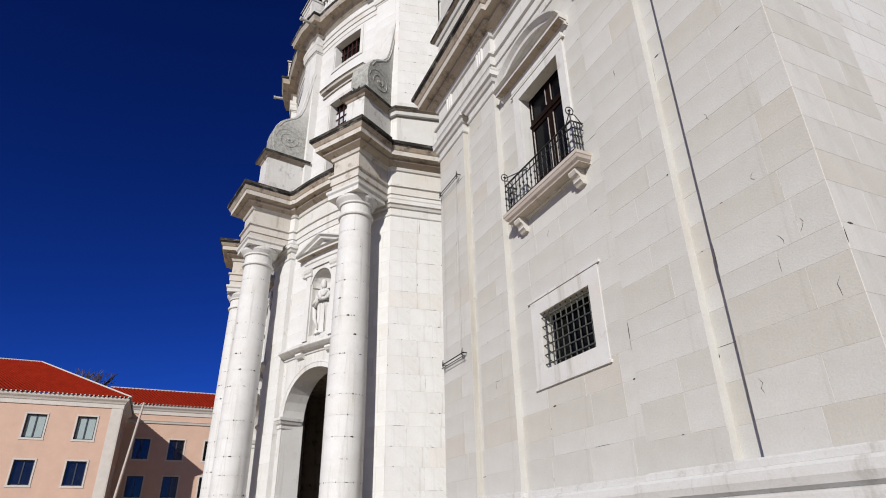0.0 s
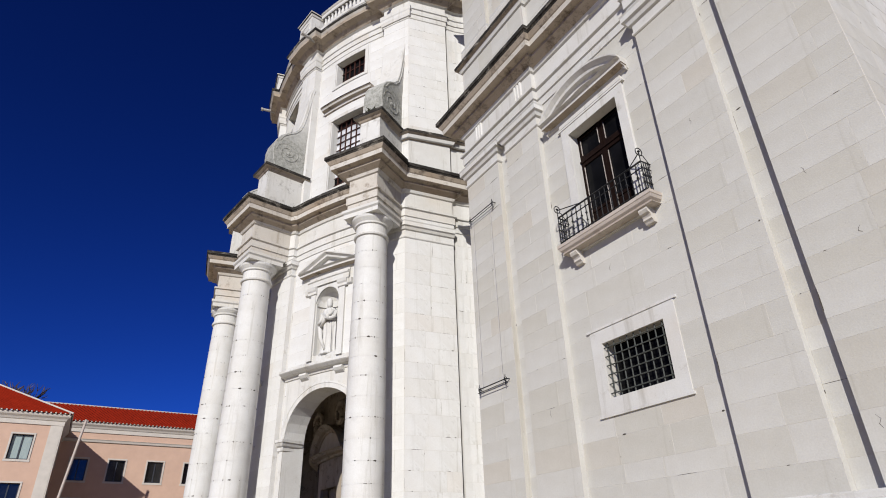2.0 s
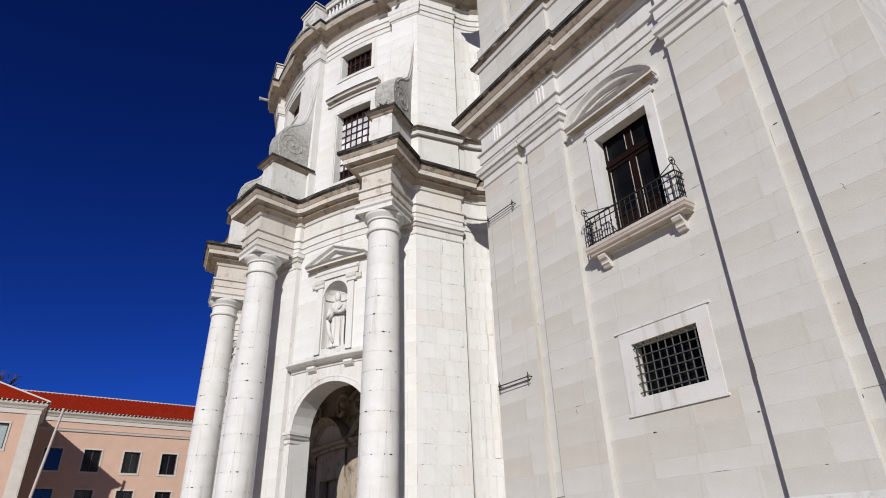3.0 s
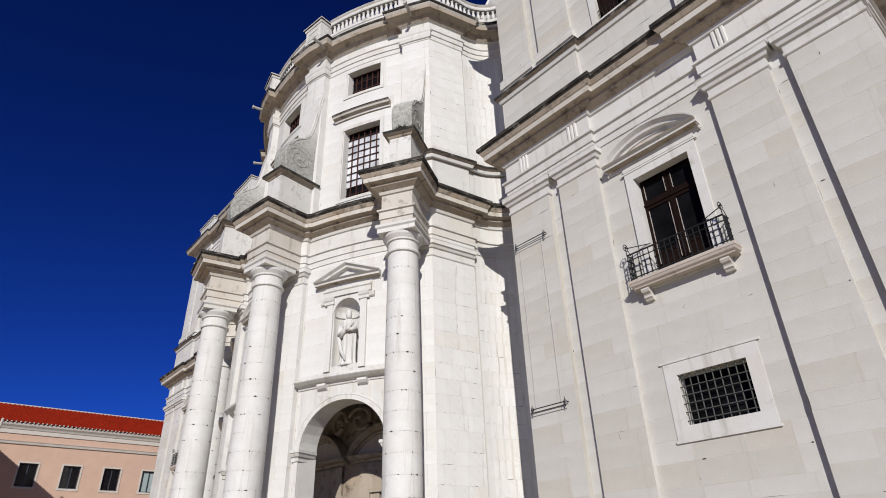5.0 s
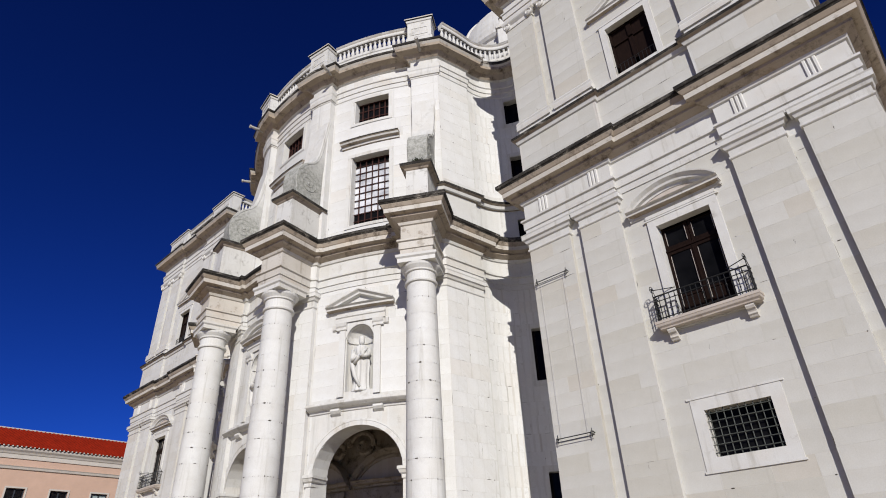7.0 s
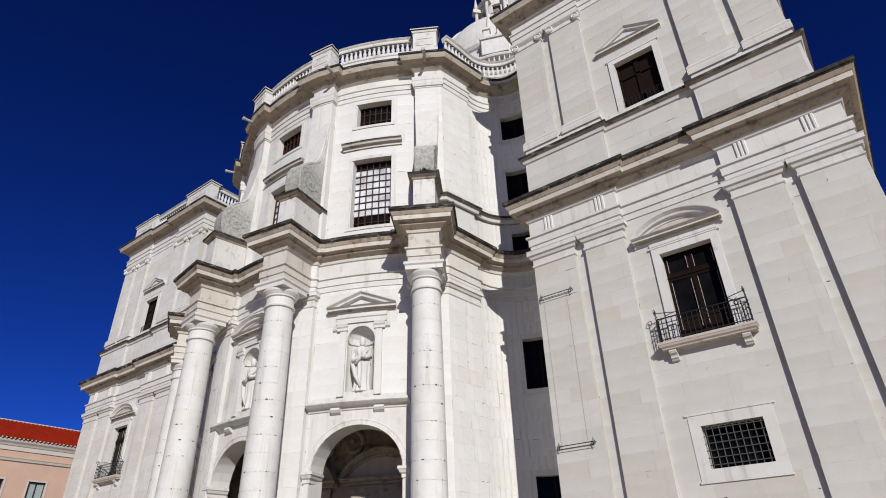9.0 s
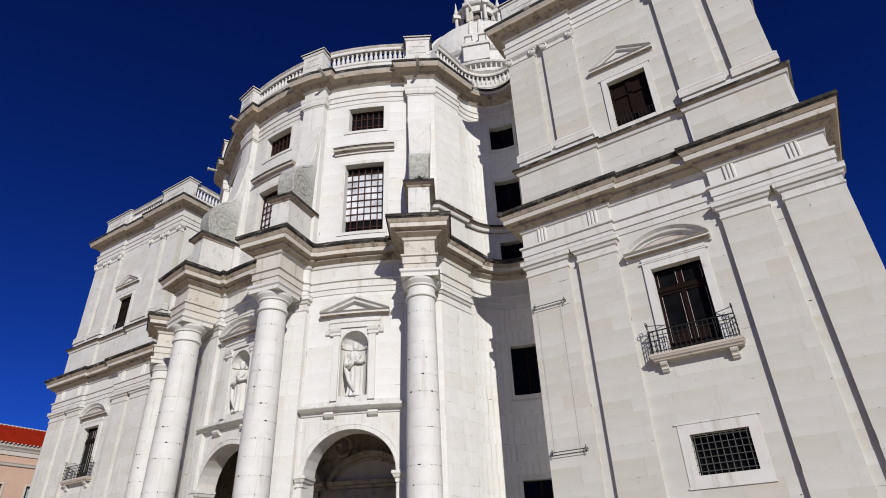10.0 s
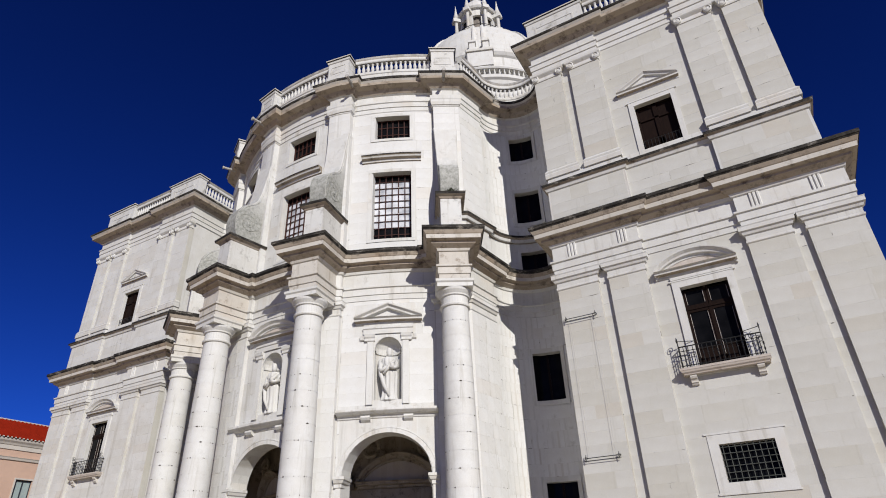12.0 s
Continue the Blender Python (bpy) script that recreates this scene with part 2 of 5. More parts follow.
def sweep(lump, path, profile, slots=None, closed=False, soiled=None):
    """Draws a moulding profile of (out, z) along a plan path; soiled(x, y) tells where its plain faces take slot 3."""
    rows = [[(q.x, q.y, z) for q in offset(path, o, closed)] for o, z in profile]
    n = len(path)
    for k in range(len(profile) - 1):
        for i in range(n if closed else n - 1):
            j = (i + 1) % n
            sl = slots[k] if slots else 0
            if soiled and sl == 0 and soiled(*((Vector(path[i]) + Vector(path[j])) / 2)):
                sl = 3
            lump.quad(rows[k][i], rows[k][j], rows[k + 1][j], rows[k + 1][i], slot=sl)
    if not closed:
        for i in (0, n - 1):
            lump.quad(*[r[i] for r in rows], slot=0)


def wall(lump, f, s0, s1, z0, z1, depth, holes=(), step=None, slot=0, reveal=None):
    """A wall in the sheet f(s, z, d), d inwards, with holes (sa, sb, za, zb) whose zb may be a function of s (an arch)."""
    marks = {s0, s1}
    for sa, sb, za, zb in holes:
        marks |= {sa, sb}
        if callable(zb):
            marks |= {sa + (sb - sa) * (1 - math.cos(math.pi * i / 16)) / 2 for i in range(17)}
    if step:
        k = max(1, round((s1 - s0) / step))
        marks |= {s0 + (s1 - s0) * i / k for i in range(k + 1)}
    marks = sorted(marks)
    marks = [m for i, m in enumerate(marks) if i == 0 or m - marks[i - 1] > 1e-6]
    rv = slot if reveal is None else reveal
    for a, b in zip(marks, marks[1:]):
        mid, spans = (a + b) / 2, [((z0, z0), None)]
        cuts = sorted([h for h in holes if h[0] - 1e-6 <= a and b <= h[1] + 1e-6], key=lambda h: h[2])
        lo = (z0, z0)
        for sa, sb, za, zb in cuts + [(0, 0, z1, z1)]:
            if za > lo[0] + 1e-6 or za > lo[1] + 1e-6:
                for d in (0, depth):
                    lump.quad(f(a, lo[0], d), f(b, lo[1], d), f(b, za, d), f(a, za, d), slot=slot if d == 0 else rv)
            if za >= z1:
                break
            ta, tb = (zb(a), zb(b)) if callable(zb) else (zb, zb)
            lump.quad(f(a, za, 0), f(b, za, 0), f(b, za, depth), f(a, za, depth), slot=rv)
            lump.quad(f(a, ta, 0), f(b, tb, 0), f(b, tb, depth), f(a, ta, depth), slot=rv)
            for at, edge, t in ((a, sa, ta), (b, sb, tb)):
                if abs(at - edge) < 1e-6 and t - za > 1e-6:
                    lump.quad(f(at, za, 0), f(at, za, depth), f(at, t, depth), f(at, t, 0), slot=rv)
            lo = (ta, tb)
    lump.quad(f(s0, z0, 0), f(s0, z0, depth), f(s0, z1, depth), f(s0, z1, 0), slot=slot)
    lump.quad(f(s1, z0, 0), f(s1, z0, depth), f(s1, z1, depth), f(s1, z1, 0), slot=slot)
    for a, b in zip(marks, marks[1:]):
        lump.quad(f(a, z1, 0), f(b, z1, 0), f(b, z1, depth), f(a, z1, depth), slot=slot)


def courses(f, s0, s1, z0, z1, holes, high, wide, gap, proud, rng, unit=1.0, step=None):
    """The ashlar of a wall: boxes of (verts, faces), laid in courses that break at the holes."""
    lines = {z0, z1}
    for h in holes:
        lines |= {min(max(h[2], z0), z1), min(max(h[3], z0), z1)}
    lines = sorted(lines)
    rows = []
    for a, b in zip(lines, lines[1:]):
        k = max(1, round((b - a) / high))
        own = random.Random(int(a * 100) * 7 + int(b * 100))
        cut = [a + (b - a) * (i + (own.uniform(-0.17, 0.17) if 0 < i < k else 0)) / k for i in range(k + 1)]
        rows += list(zip(cut, cut[1:]))
    blocks = []
    for za, zb in rows:
        spans, mid = [(s0, s1)], (za + zb) / 2
        for ha, hb, hz0, hz1 in holes:
            if hz0 < mid < hz1:
                nxt = []
                for a, b in spans:
                    if hb <= a or ha >= b:
                        nxt.append((a, b))
                    else:
                        nxt += [q for q in ((a, ha), (hb, b)) if q[1] - q[0] > 0.02 / unit]
                spans = nxt
        for a, b in spans:
            at = a
            while at < b - 1e-6:
                w = wide * rng.uniform(0.55, 1.35) / unit
                to = b if b - (at + w) < 0.35 * wide / unit else at + w
                g, p = gap / 2 * rng.choice((0.6, 1.0, 1.0, 2.2)), proud * rng.uniform(0.75, 1.15)
                lo, hi, e, bot, top = at + g / unit, to - g / unit, 0.003 / unit, za + g, zb - g
                k = max(1, math.ceil((hi - lo) / step)) if step else 1
                v, fc = [], []
                us = [lo + (hi - lo) * i / k for i in range(k + 1)]
                for i, u in enumerate(us):
                    ue = u + (e if i == 0 else -e if i == k else 0)
                    v += [f(u, bot, 0.0), f(ue, bot + 0.003, -p), f(ue, top - 0.003, -p), f(u, top, 0.0)]
                for i in range(k):
                    q = 4 * i
                    fc += [(q, q + 4, q + 5, q + 1), (q + 1, q + 5, q + 6, q + 2), (q + 2, q + 6, q + 7, q + 3)]
                q = 4 * k
                fc += [(0, 1, 2, 3), (q + 3, q + 2, q + 1, q)]
                blocks.append((v, fc, [1, 0, 1] * k + [1, 1]))
                at = to
    return blocks


def lay(blocks, name, mat, parent, single, label=""):
    """Blocks as parts of their wall, or joined into one part where they lie far off."""
    if single:
        for v, fc, sl in blocks:
            c = sum((Vector(p) for p in v), Vector()) / len(v)
            ob = mesh_of(name, [Vector(p) - c for p in v], fc, [mat, joint_dark], parent, "", sl)
            ob.location = c
        return
    lump = Lump()
    for v, fc, sl in blocks:
        n = len(lump.v)
        lump.v += [tuple(p) for p in v]
        lump.f += [tuple(i + n for i in q) for q in fc]
        lump.s += sl
    tagged(lump.make(name + "s", [mat, joint_dark], parent, label), kind="stuff")



def open_joints(blocks, parent, share, seed):
    """Short stretches of lost mortar along the edges of the ashlar."""
    r, lump = random.Random(seed), Lump()
    for v, fc, sl in blocks:
        front_low, front_top = [Vector(q) for q in v[1::4]], [Vector(q) for q in v[2::4]]
        out = (Vector(v[1]) - Vector(v[0]))
        out = Vector((out.x, out.y, 0)).normalized() * 0.004
        for k in range(2):
            if r.random() > share:
                continue
            if r.random() < 0.72:
                i = r.randrange(len(front_low) - 1)
                a, b = front_low[i], front_low[i + 1]
                up = Vector((0, 0, 1))
            else:
                a, b = front_low[0], front_top[0]
                up = (front_low[1] - front_low[0]).normalized()
            n = (b - a).length
            ln = min(n, r.choice((0.05, 0.08, 0.15, 0.3, 0.6)))
            at = r.uniform(0, n - ln)
            d, h = (b - a).normalized(), r.choice((0.006, 0.009, 0.014, 0.026)) * (1.0 if ln < 0.2 else 0.6)
            lump.quad(*[a + d * (at + ln * u) + up * (h * w) + out for u, w in ((0, -0.3), (0.35, -0.8), (0.8, -0.5), (1, 0.2), (0.6, 0.9), (0.15, 0.6))])
    if lump.v:
        tagged(lump.make("open_joints", gap_dark, parent, "dark gaps of lost mortar"), kind="stuff")


# ---- plan ----
AX = -22.5                      # axis of the front
CX, CY = AX, 16.6               # centre of the bowed middle part
GROUND = 0.4
R_LOW, R_PIL, R_COL = 20.75, 21.0, 22.35
R_UP, R_PIER = 20.2, 20.65
COLS = (31.3, 9.55, -9.55, -31.3)
UCOLS = (31.3, 9.75, -9.75, -31.3)   # piers of the upper storey
BAYS = (20.5, 0.0, -20.5)
QX, QY, QR = -7.9, 2.5, 2.85    # the hollow between tower and bow
FLANK = -10.63                  # the side of the bow, where it turns into the hollow
Z_CAP, Z_ENT, Z_COR, Z_ATT = 16.75, 17.65, 20.55, 23.5
Z_UCAP, Z_UENT, Z_UCOR, Z_TOP = 32.2, 32.9, 35.3, 37.9
TX0, TX1, TC = -5.75, 8.9, 1.575  # the near tower
PILS = ((-5.75, -3.47), (-2.9, -0.92), (4.02, 6.02), (6.6, 8.9))
UX0, UX1 = -5.35, 8.45          # its upper storey
YP = 0.1                        # face of the pilasters


def swell(theta):
    """How far the front departs from a true circle in plan: fuller at the axis, drawn in at the ends."""
    a, knots = abs(theta), ((0.0, 0.2), (9.55, 0.2), (12.6, 0.05), (28.3, -0.5), (90.0, -0.5))
    for (a0, v0), (a1, v1) in zip(knots, knots[1:]):
        if a <= a1:
            return v0 + (v1 - v0) * (a - a0) / (a1 - a0)
    return -0.5


def bow(theta, r, s=0.0):
    t = radians(theta)
    r += swell(theta)
    return Vector((CX + r * math.sin(t) + s * math.cos(t), CY - r * math.cos(t) + s * math.sin(t)))


def bow_sheet(r):
    return lambda s, z, d: (CX + (r + swell(s) - d) * math.sin(radians(s)), CY - (r + swell(s) - d) * math.cos(radians(s)), z)


def hollow(phi, r=QR):
    return Vector((QX + r * math.cos(radians(phi)), QY + r * math.sin(radians(phi))))


def mirrored(path):
    return path + [Vector((2 * AX - p[0], p[1])) for p in reversed(path)]


def half_path(r0, r1, piers, blocks, x0, x1):
    """The right half of the front in plan, from the tower's far side to the axis."""
    p = [Vector(q) for q in ((x1, 14), (x1, YP), (4.02, YP), (4.02, 0.3), (-0.92, 0.3), (-0.92, YP), (x0, YP))]
    start = math.degrees(math.acos((x0 - QX) / QR))
    p += [hollow(start + (180 - start) * i / 14) for i in range(15)]
    p += [Vector((QX - QR, 2.38)), Vector((FLANK, 2.34))]
    for n, (hi, lo, c) in enumerate(piers):
        if n:
            k = 8
            p += [bow(last + (hi - last) * i / k, r0) for i in range(k + 1)]
        p += [bow(hi, r1)]
        if blocks:
            p += [bow(c, r1, 0.82), bow(c, R_COL + 0.86, 0.82), bow(c, R_COL + 0.86, -0.82), bow(c, r1, -0.82)]
        else:
            p += [bow((hi + lo) / 2, r1)]
        p += [bow(lo, r1)]
        last = lo
    p += [bow(last + (0 - last) * i / 6, r0) for i in range(6)]
    return p


low_half = half_path(R_LOW, R_PIL, ((34.3, 28.3, 31.3), (12.55, 6.55, 9.55)), True, TX0, TX1)
up_half = half_path(R_UP, R_PIER, ((34.3, 29.0, 31.3), (12.05, 7.45, 9.75)), False, UX0, UX1)
low_path, up_path = mirrored(low_half + [bow(0, R_LOW)])[:], mirrored(up_half + [bow(0, R_UP)])
low_path.pop(len(low_half) + 1), up_path.pop(len(up_half) + 1)

# ---- ground ----
g = Lump()
for r0, r1 in ((0, 90), (90, 4000)):
    ring = [[(AX + r * math.cos(i * math.pi / 16), r * math.sin(i * math.pi / 16), GROUND) for i in range(32)] for r in (max(r0, 0.01), r1)]
    g.solid(ring, caps=False)
tagged(g.make("ground", ground_mat), "pale cobbled square before the church", "ground", kind="structure")

# ---- entablatures ----
LOWER = [(-0.5, 17.6), (0.0, 17.65), (0.05, 17.66), (0.05, 17.98), (0.11, 18.0), (0.11, 18.4), (0.2, 18.44), (0.2, 18.54), (0.02, 18.56), (0.02, 19.42), (0.1, 19.46),
         (0.16, 19.6), (0.36, 19.72), (0.46, 19.78), (0.46, 19.9), (0.74, 19.96), (0.76, 20.2), (0.8, 20.24), (0.9, 20.42), (0.95, 20.5), (0.99, 20.52), (0.99, 20.7), (0.3, 20.82), (-0.5, 20.82)]
# slot 1: stained undersides with shade in the colour, 2: lichen, 3: stains
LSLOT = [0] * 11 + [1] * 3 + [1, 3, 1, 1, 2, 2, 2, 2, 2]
ent = Lump()
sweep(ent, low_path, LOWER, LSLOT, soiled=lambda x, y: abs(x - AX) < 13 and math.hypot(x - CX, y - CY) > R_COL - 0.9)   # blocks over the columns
tagged(ent.make("trim_lower_entablature", [stone, stone_worn_shade, stone_lichen, stone_stained]), "pale stone entablature with a dark weathered cornice edge", "entablature", kind="structure")
UPPER = [(-0.5, 32.9), (0.0, 32.9), (0.05, 32.95), (0.05, 33.3), (0.11, 33.32), (0.11, 33.7), (0.18, 33.75), (0.18, 33.85), (0.02, 33.87), (0.02, 34.5), (0.16, 34.58),
         (0.3, 34.72), (0.44, 34.88), (0.84, 34.98), (0.86, 35.2), (0.96, 35.34), (1.02, 35.42), (1.02, 35.56), (0.2, 35.66), (-0.5, 35.66)]
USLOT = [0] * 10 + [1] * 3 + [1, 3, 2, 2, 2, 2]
ent = Lump()
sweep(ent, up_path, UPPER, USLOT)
tagged(ent.make("trim_upper_entablature", [stone, stone_worn_shade, stone_lichen, stone_stained]), "pale stone upper entablature under the balustrade", "entablature", kind="structure")

# plinth course and torus at the foot of the walls
foot = Lump()
sweep(foot, low_path, [(0.34, GROUND), (0.34, 2.62), (0.30, 2.66), (0.16, 2.68), (0.25, 2.74), (0.29, 2.86), (0.27, 3.0), (0.2, 3.06), (0.1, 3.08), (0.1, 3.18), (0.03, 3.22), (-0.3, 3.22)])
tagged(foot.make("trim_base", stone), "worn limestone plinth with a rounded torus", "plinth", kind="structure")

# attic moulding above the lower cornice
att_path = [p for p in up_half if not (p.x < -12.4)]
n_tower = 7                      # points of the path that belong to the tower
for sgn in (1, -1):
    flipped = lambda path: path if sgn > 0 else [Vector((2 * AX - p.x, p.y)) for p in reversed(path)]
    att = Lump()
    sweep(att, flipped(att_path[:n_tower + 1]), [(-0.4, 20.58), (0.12, 20.58), (0.12, 23.2), (-0.4, 23.2)])
    # slot 1 puts shade and brown stain on the undersides
    sweep(att, flipped(att_path), [(-0.2, 23.2), (0.12, 23.2), (0.2, 23.24), (0.26, 23.42), (0.4, 23.5), (0.42, 23.66), (0.05, 23.78), (0.05, 24.2), (-0.4, 24.25)],
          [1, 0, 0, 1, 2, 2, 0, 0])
    tagged(att.make("trim_attic", [stone, stone_worn_shade, stone_lichen]), "plain stone attic course with a weathered moulding", "attic course", kind="structure")

rng = random.Random(4)


# ---- towers ----
def tower(side, near):
    X = (lambda x: x) if side > 0 else (lambda x: 2 * AX - x)
    name = "wall_tower_right" if side > 0 else "wall_tower_left"
    sheet = lambda s, z, d: (X(s), 0.3 + d, z)
    face = lambda s, z, d: (X(s), YP + d, z)
    low_holes = [(0.43, 2.67, 6.17, 7.75), (0.46, 2.68, 11.22, 15.38)]
    up_holes = [(0.46, 2.6, 23.97, 27.5)]
    w = Lump()
    wall(w, sheet, TX0 + 0.4, TX1 - 0.4, GROUND, Z_ENT, 0.9, low_holes)
    wall(w, sheet, TX0 + 0.8, TX1 - 0.8, 20.5, Z_UENT, 0.9, up_holes)
    for xx, flip in ((TX0 + 0.05, 1), (TX1 - 0.2, -1)):      # flanks
        s2 = (lambda a: (lambda s, z, d: (X(a + flip * d), s, z)))(xx)
        wall(w, s2, YP + 0.03, 13.9, GROUND, 20.5, 0.5, ())
        s4 = (lambda a: (lambda s, z, d: (X(a + flip * d), s, z)))((TX0 + 0.45 if flip > 0 else TX1 - 0.45))
        wall(w, s4, YP + 0.03, 13.9, 20.5, 35.3, 0.5, ())
    w.quad((X(UX0), 0.2, 35.3), (X(UX1), 0.2, 35.3), (X(UX1), 14, 35.3), (X(UX0), 14, 35.3))
    s3 = lambda s, z, d: (X(s), 14.0 - d, z)
    wall(w, s3, TX0 + 0.5, TX1 - 0.5, GROUND, 35.2, 0.5, ())
    body = tagged(w.make(name, stone), "tall corner tower wall of pale limestone ashlar", "wall", kind="structure")
    # ashlar of the panels and pilasters
    blocks = courses(sheet, -0.92, 4.02, 3.2, Z_ENT, [(h[0] - 0.36, h[1] + 0.36, h[2] - 0.36, h[3] + 0.36) for h in low_holes], 0.66, 1.7, 0.0015, 0.0035, rng)
    for a, b in PILS:
        blocks += courses(face, a, b, 3.2, Z_CAP, [], 0.66, 1.5, 0.0015, 0.0035, rng)
    for a, b in ((-3.47, -2.9), (6.02, 6.6)):         # the narrow recesses between paired pilasters
        blocks += courses(sheet, a, b, 3.2, Z_CAP, [], 0.66, 1.5, 0.0015, 0.0035, rng)
    if near:
        blocks += courses(lambda s, z, d: (TX1 - d, s, z), YP, 2.55, 3.2, Z_CAP, [], 0.66, 1.4, 0.0015, 0.0035, rng)
    lay(blocks, "ashlar_block", stone_block if near else stone, body, near, "pale ashlar blocks")
    open_joints(blocks, body, 0.10, 70 + side)
    far_side = courses(lambda s, z, d: (X(TX1 - 0.2 - d), s, z), 2.6, 13.8, 3.2, Z_ENT, [], 0.66, 1.6, 0.003, 0.010, rng)
    lay(far_side, "flank_block", stone, body, False, "pale ashlar blocks of the tower flank")
    upper = courses(sheet, -0.92, 4.02, 24.2, Z_UENT, [(h[0] - 0.3, h[1] + 0.3, h[2] - 0.3, h[3] + 0.3) for h in up_holes], 0.8, 1.7, 0.0018, 0.004, rng)
    for a, b in PILS:
        a, b = max(a, UX0), min(b, UX1)
        upper += courses(face, a, b, 24.9, Z_UCAP, [], 0.8, 1.5, 0.0018, 0.004, rng)
    for a, b in ((-3.47, -2.9), (6.02, 6.6)):
        upper += courses(sheet, a, b, 24.3, Z_UCAP, [], 0.8, 1.5, 0.0018, 0.004, rng)
    for a, b, sh in ((UX0, -0.92, face), (-0.92, 4.02, sheet), (4.02, UX1, face)):
        upper += courses((lambda q: (lambda s, z, d: (q(s, z, d - 0.12))))(sh), a, b, 20.62, 23.2, [], 0.86, 1.8, 0.0018, 0.004, rng)
    top = body
    if near:
        top = Lump()
        top.box(ID, X(-0.5), X(0.3), 0.4, 0.7, 24.5, 32.0)
        top = tagged(top.make("wall_tower_right_upper", stone), "upper storey of the near tower in pale ashlar", "wall", kind="structure")
    lay(upper, "ashlar_block", stone_block if near else stone, top, near, "pale ashlar blocks of the upper storey")
    open_joints(upper, top, 0.14, 80 + side)
    # pilaster bodies with bases and capitals
    for a, b in PILS:
        p = thing("pilaster", "flat limestone pilaster with a moulded capital", "pilaster", "tower pilasters")
        core = Lump()
        ua, ub = max(a, UX0), min(b, UX1)
        for q0, q1, z0, z1 in ((a, b, GROUND, Z_CAP), (ua, ub, 24.2, Z_UCAP)):
            xa, xb = sorted((X(q0), X(q1)))
            core.box(ID, xa, xb, YP, 0.6, z0, z1)
        if b == TX1:
            xa, xb = sorted((X(TX1 - 0.4), X(TX1)))
            core.box(ID, xa, xb, 0.6, 2.55, GROUND, Z_ENT)
        core.make("shaft", stone_block, p)
        xa, xb = sorted((X(a), X(b)))
        ring = [Vector(q) for q in ((xb, 0.5), (xb, YP), (xa, YP), (xa, 0.5))]
        cap = Lump()
        sweep(cap, ring, [(-0.1, Z_CAP - 0.05), (0.03, Z_CAP), (0.06, Z_CAP + 0.04), (0.06, Z_CAP + 0.12), (0.02, Z_CAP + 0.15), (0.02, Z_CAP + 0.42), (0.1, Z_CAP + 0.46), (0.16, Z_CAP + 0.6), (0.24, Z_CAP + 0.64),
                         (0.24, Z_CAP + 0.84), (0.27, Z_CAP + 0.9), (-0.1, Z_CAP + 0.9)])
        cap.make("capital", stone, p)
        xa, xb = sorted((X(ua), X(ub)))
        ring = [Vector(q) for q in ((xb, 0.5), (xb, YP), (xa, YP), (xa, 0.5))]
        cap = Lump()
        sweep(cap, ring, [(-0.1, 24.2), (0.14, 24.2), (0.14, 24.5), (0.12, 24.55), (0.15, 24.68), (0.08, 24.78), (0.03, 24.86), (-0.1, 24.9)])
        cap.make("base", stone, p)
        cap = Lump()
        sweep(cap, ring, [(-0.1, Z_UCAP), (0.05, Z_UCAP), (0.05, Z_UCAP + 0.1), (0.03, Z_UCAP + 0.3), (0.16, Z_UCAP + 0.45), (0.2, Z_UCAP + 0.52), (0.2, Z_UCAP + 0.7), (-0.1, Z_UCAP + 0.7)])
        cap.make("capital", stone, p)
        for xx in (xa + 0.12, xb - 0.12):                 # volutes
            vol = Lump()
            vol.lathe(pose(xx, YP - 0.02, Z_UCAP + 0.28, 90), [(0.0, -0.05), (0.22, -0.05), (0.25, 0.0), (0.25, 0.13), (0.19, 0.17), (0.15, 0.1), (0.11, 0.14), (0.05, 0.14), (0.0, 0.17)], 18)
            vol.make("volute", stone, p, smooth=False)
    # grooved tablets on the frieze
    for c in (-4.6, -1.75, 4.95, 7.65):
        t = thing("frieze_tablet", "fluted stone tablet on the frieze", "triglyph", "frieze tablets")
        for k in range(3):
            bar = Lump()
            bar.box(ID, X(c) - 0.25 + k * 0.18, X(c) - 0.11 + k * 0.18, YP - 0.085, YP + 0.02, 18.6, 19.44, c=0.03)
            bar.make("flute", stone, t)
        bar = Lump()
        bar.box(ID, X(c) - 0.3, X(c) + 0.3, YP - 0.09, YP + 0.05, 18.56, 18.64)
        bar.make("flute_foot", stone, t)
    return body


tower(1, True)
tower(-1, False)

# ---- bowed middle ----


def arch_head(c, half, spring, rise, r):
    return lambda s: spring + rise * math.sqrt(max(0.0, 1 - ((s - c) / half) ** 2))


w = Lump()
low_holes, up_holes = [], []
for c in BAYS:
    low_holes += [(c - 6.6, c + 6.6, GROUND, arch_head(c, 6.6, 7.7, 2.2, R_LOW)),
                  (c - 2.15, c + 2.15, 11.65, arch_head(c, 2.15, 14.5, 0.76, R_LOW))]
    up_holes += [(c - 3.8, c + 3.8, 22.2, 27.5), (c - 3.6, c + 3.6, 30.45, 32.5)]
wall(w, bow_sheet(R_LOW), -34.0, 34.0, GROUND, Z_ENT, 1.1, low_holes, 1.5)
wall(w, bow_sheet(R_UP), -34.0, 34.0, 20.5, Z_UENT, 0.9, up_holes, 1.5)
middle = tagged(w.make("wall_front", stone), "bowed church front of pale limestone with three arches", "wall", kind="structure")
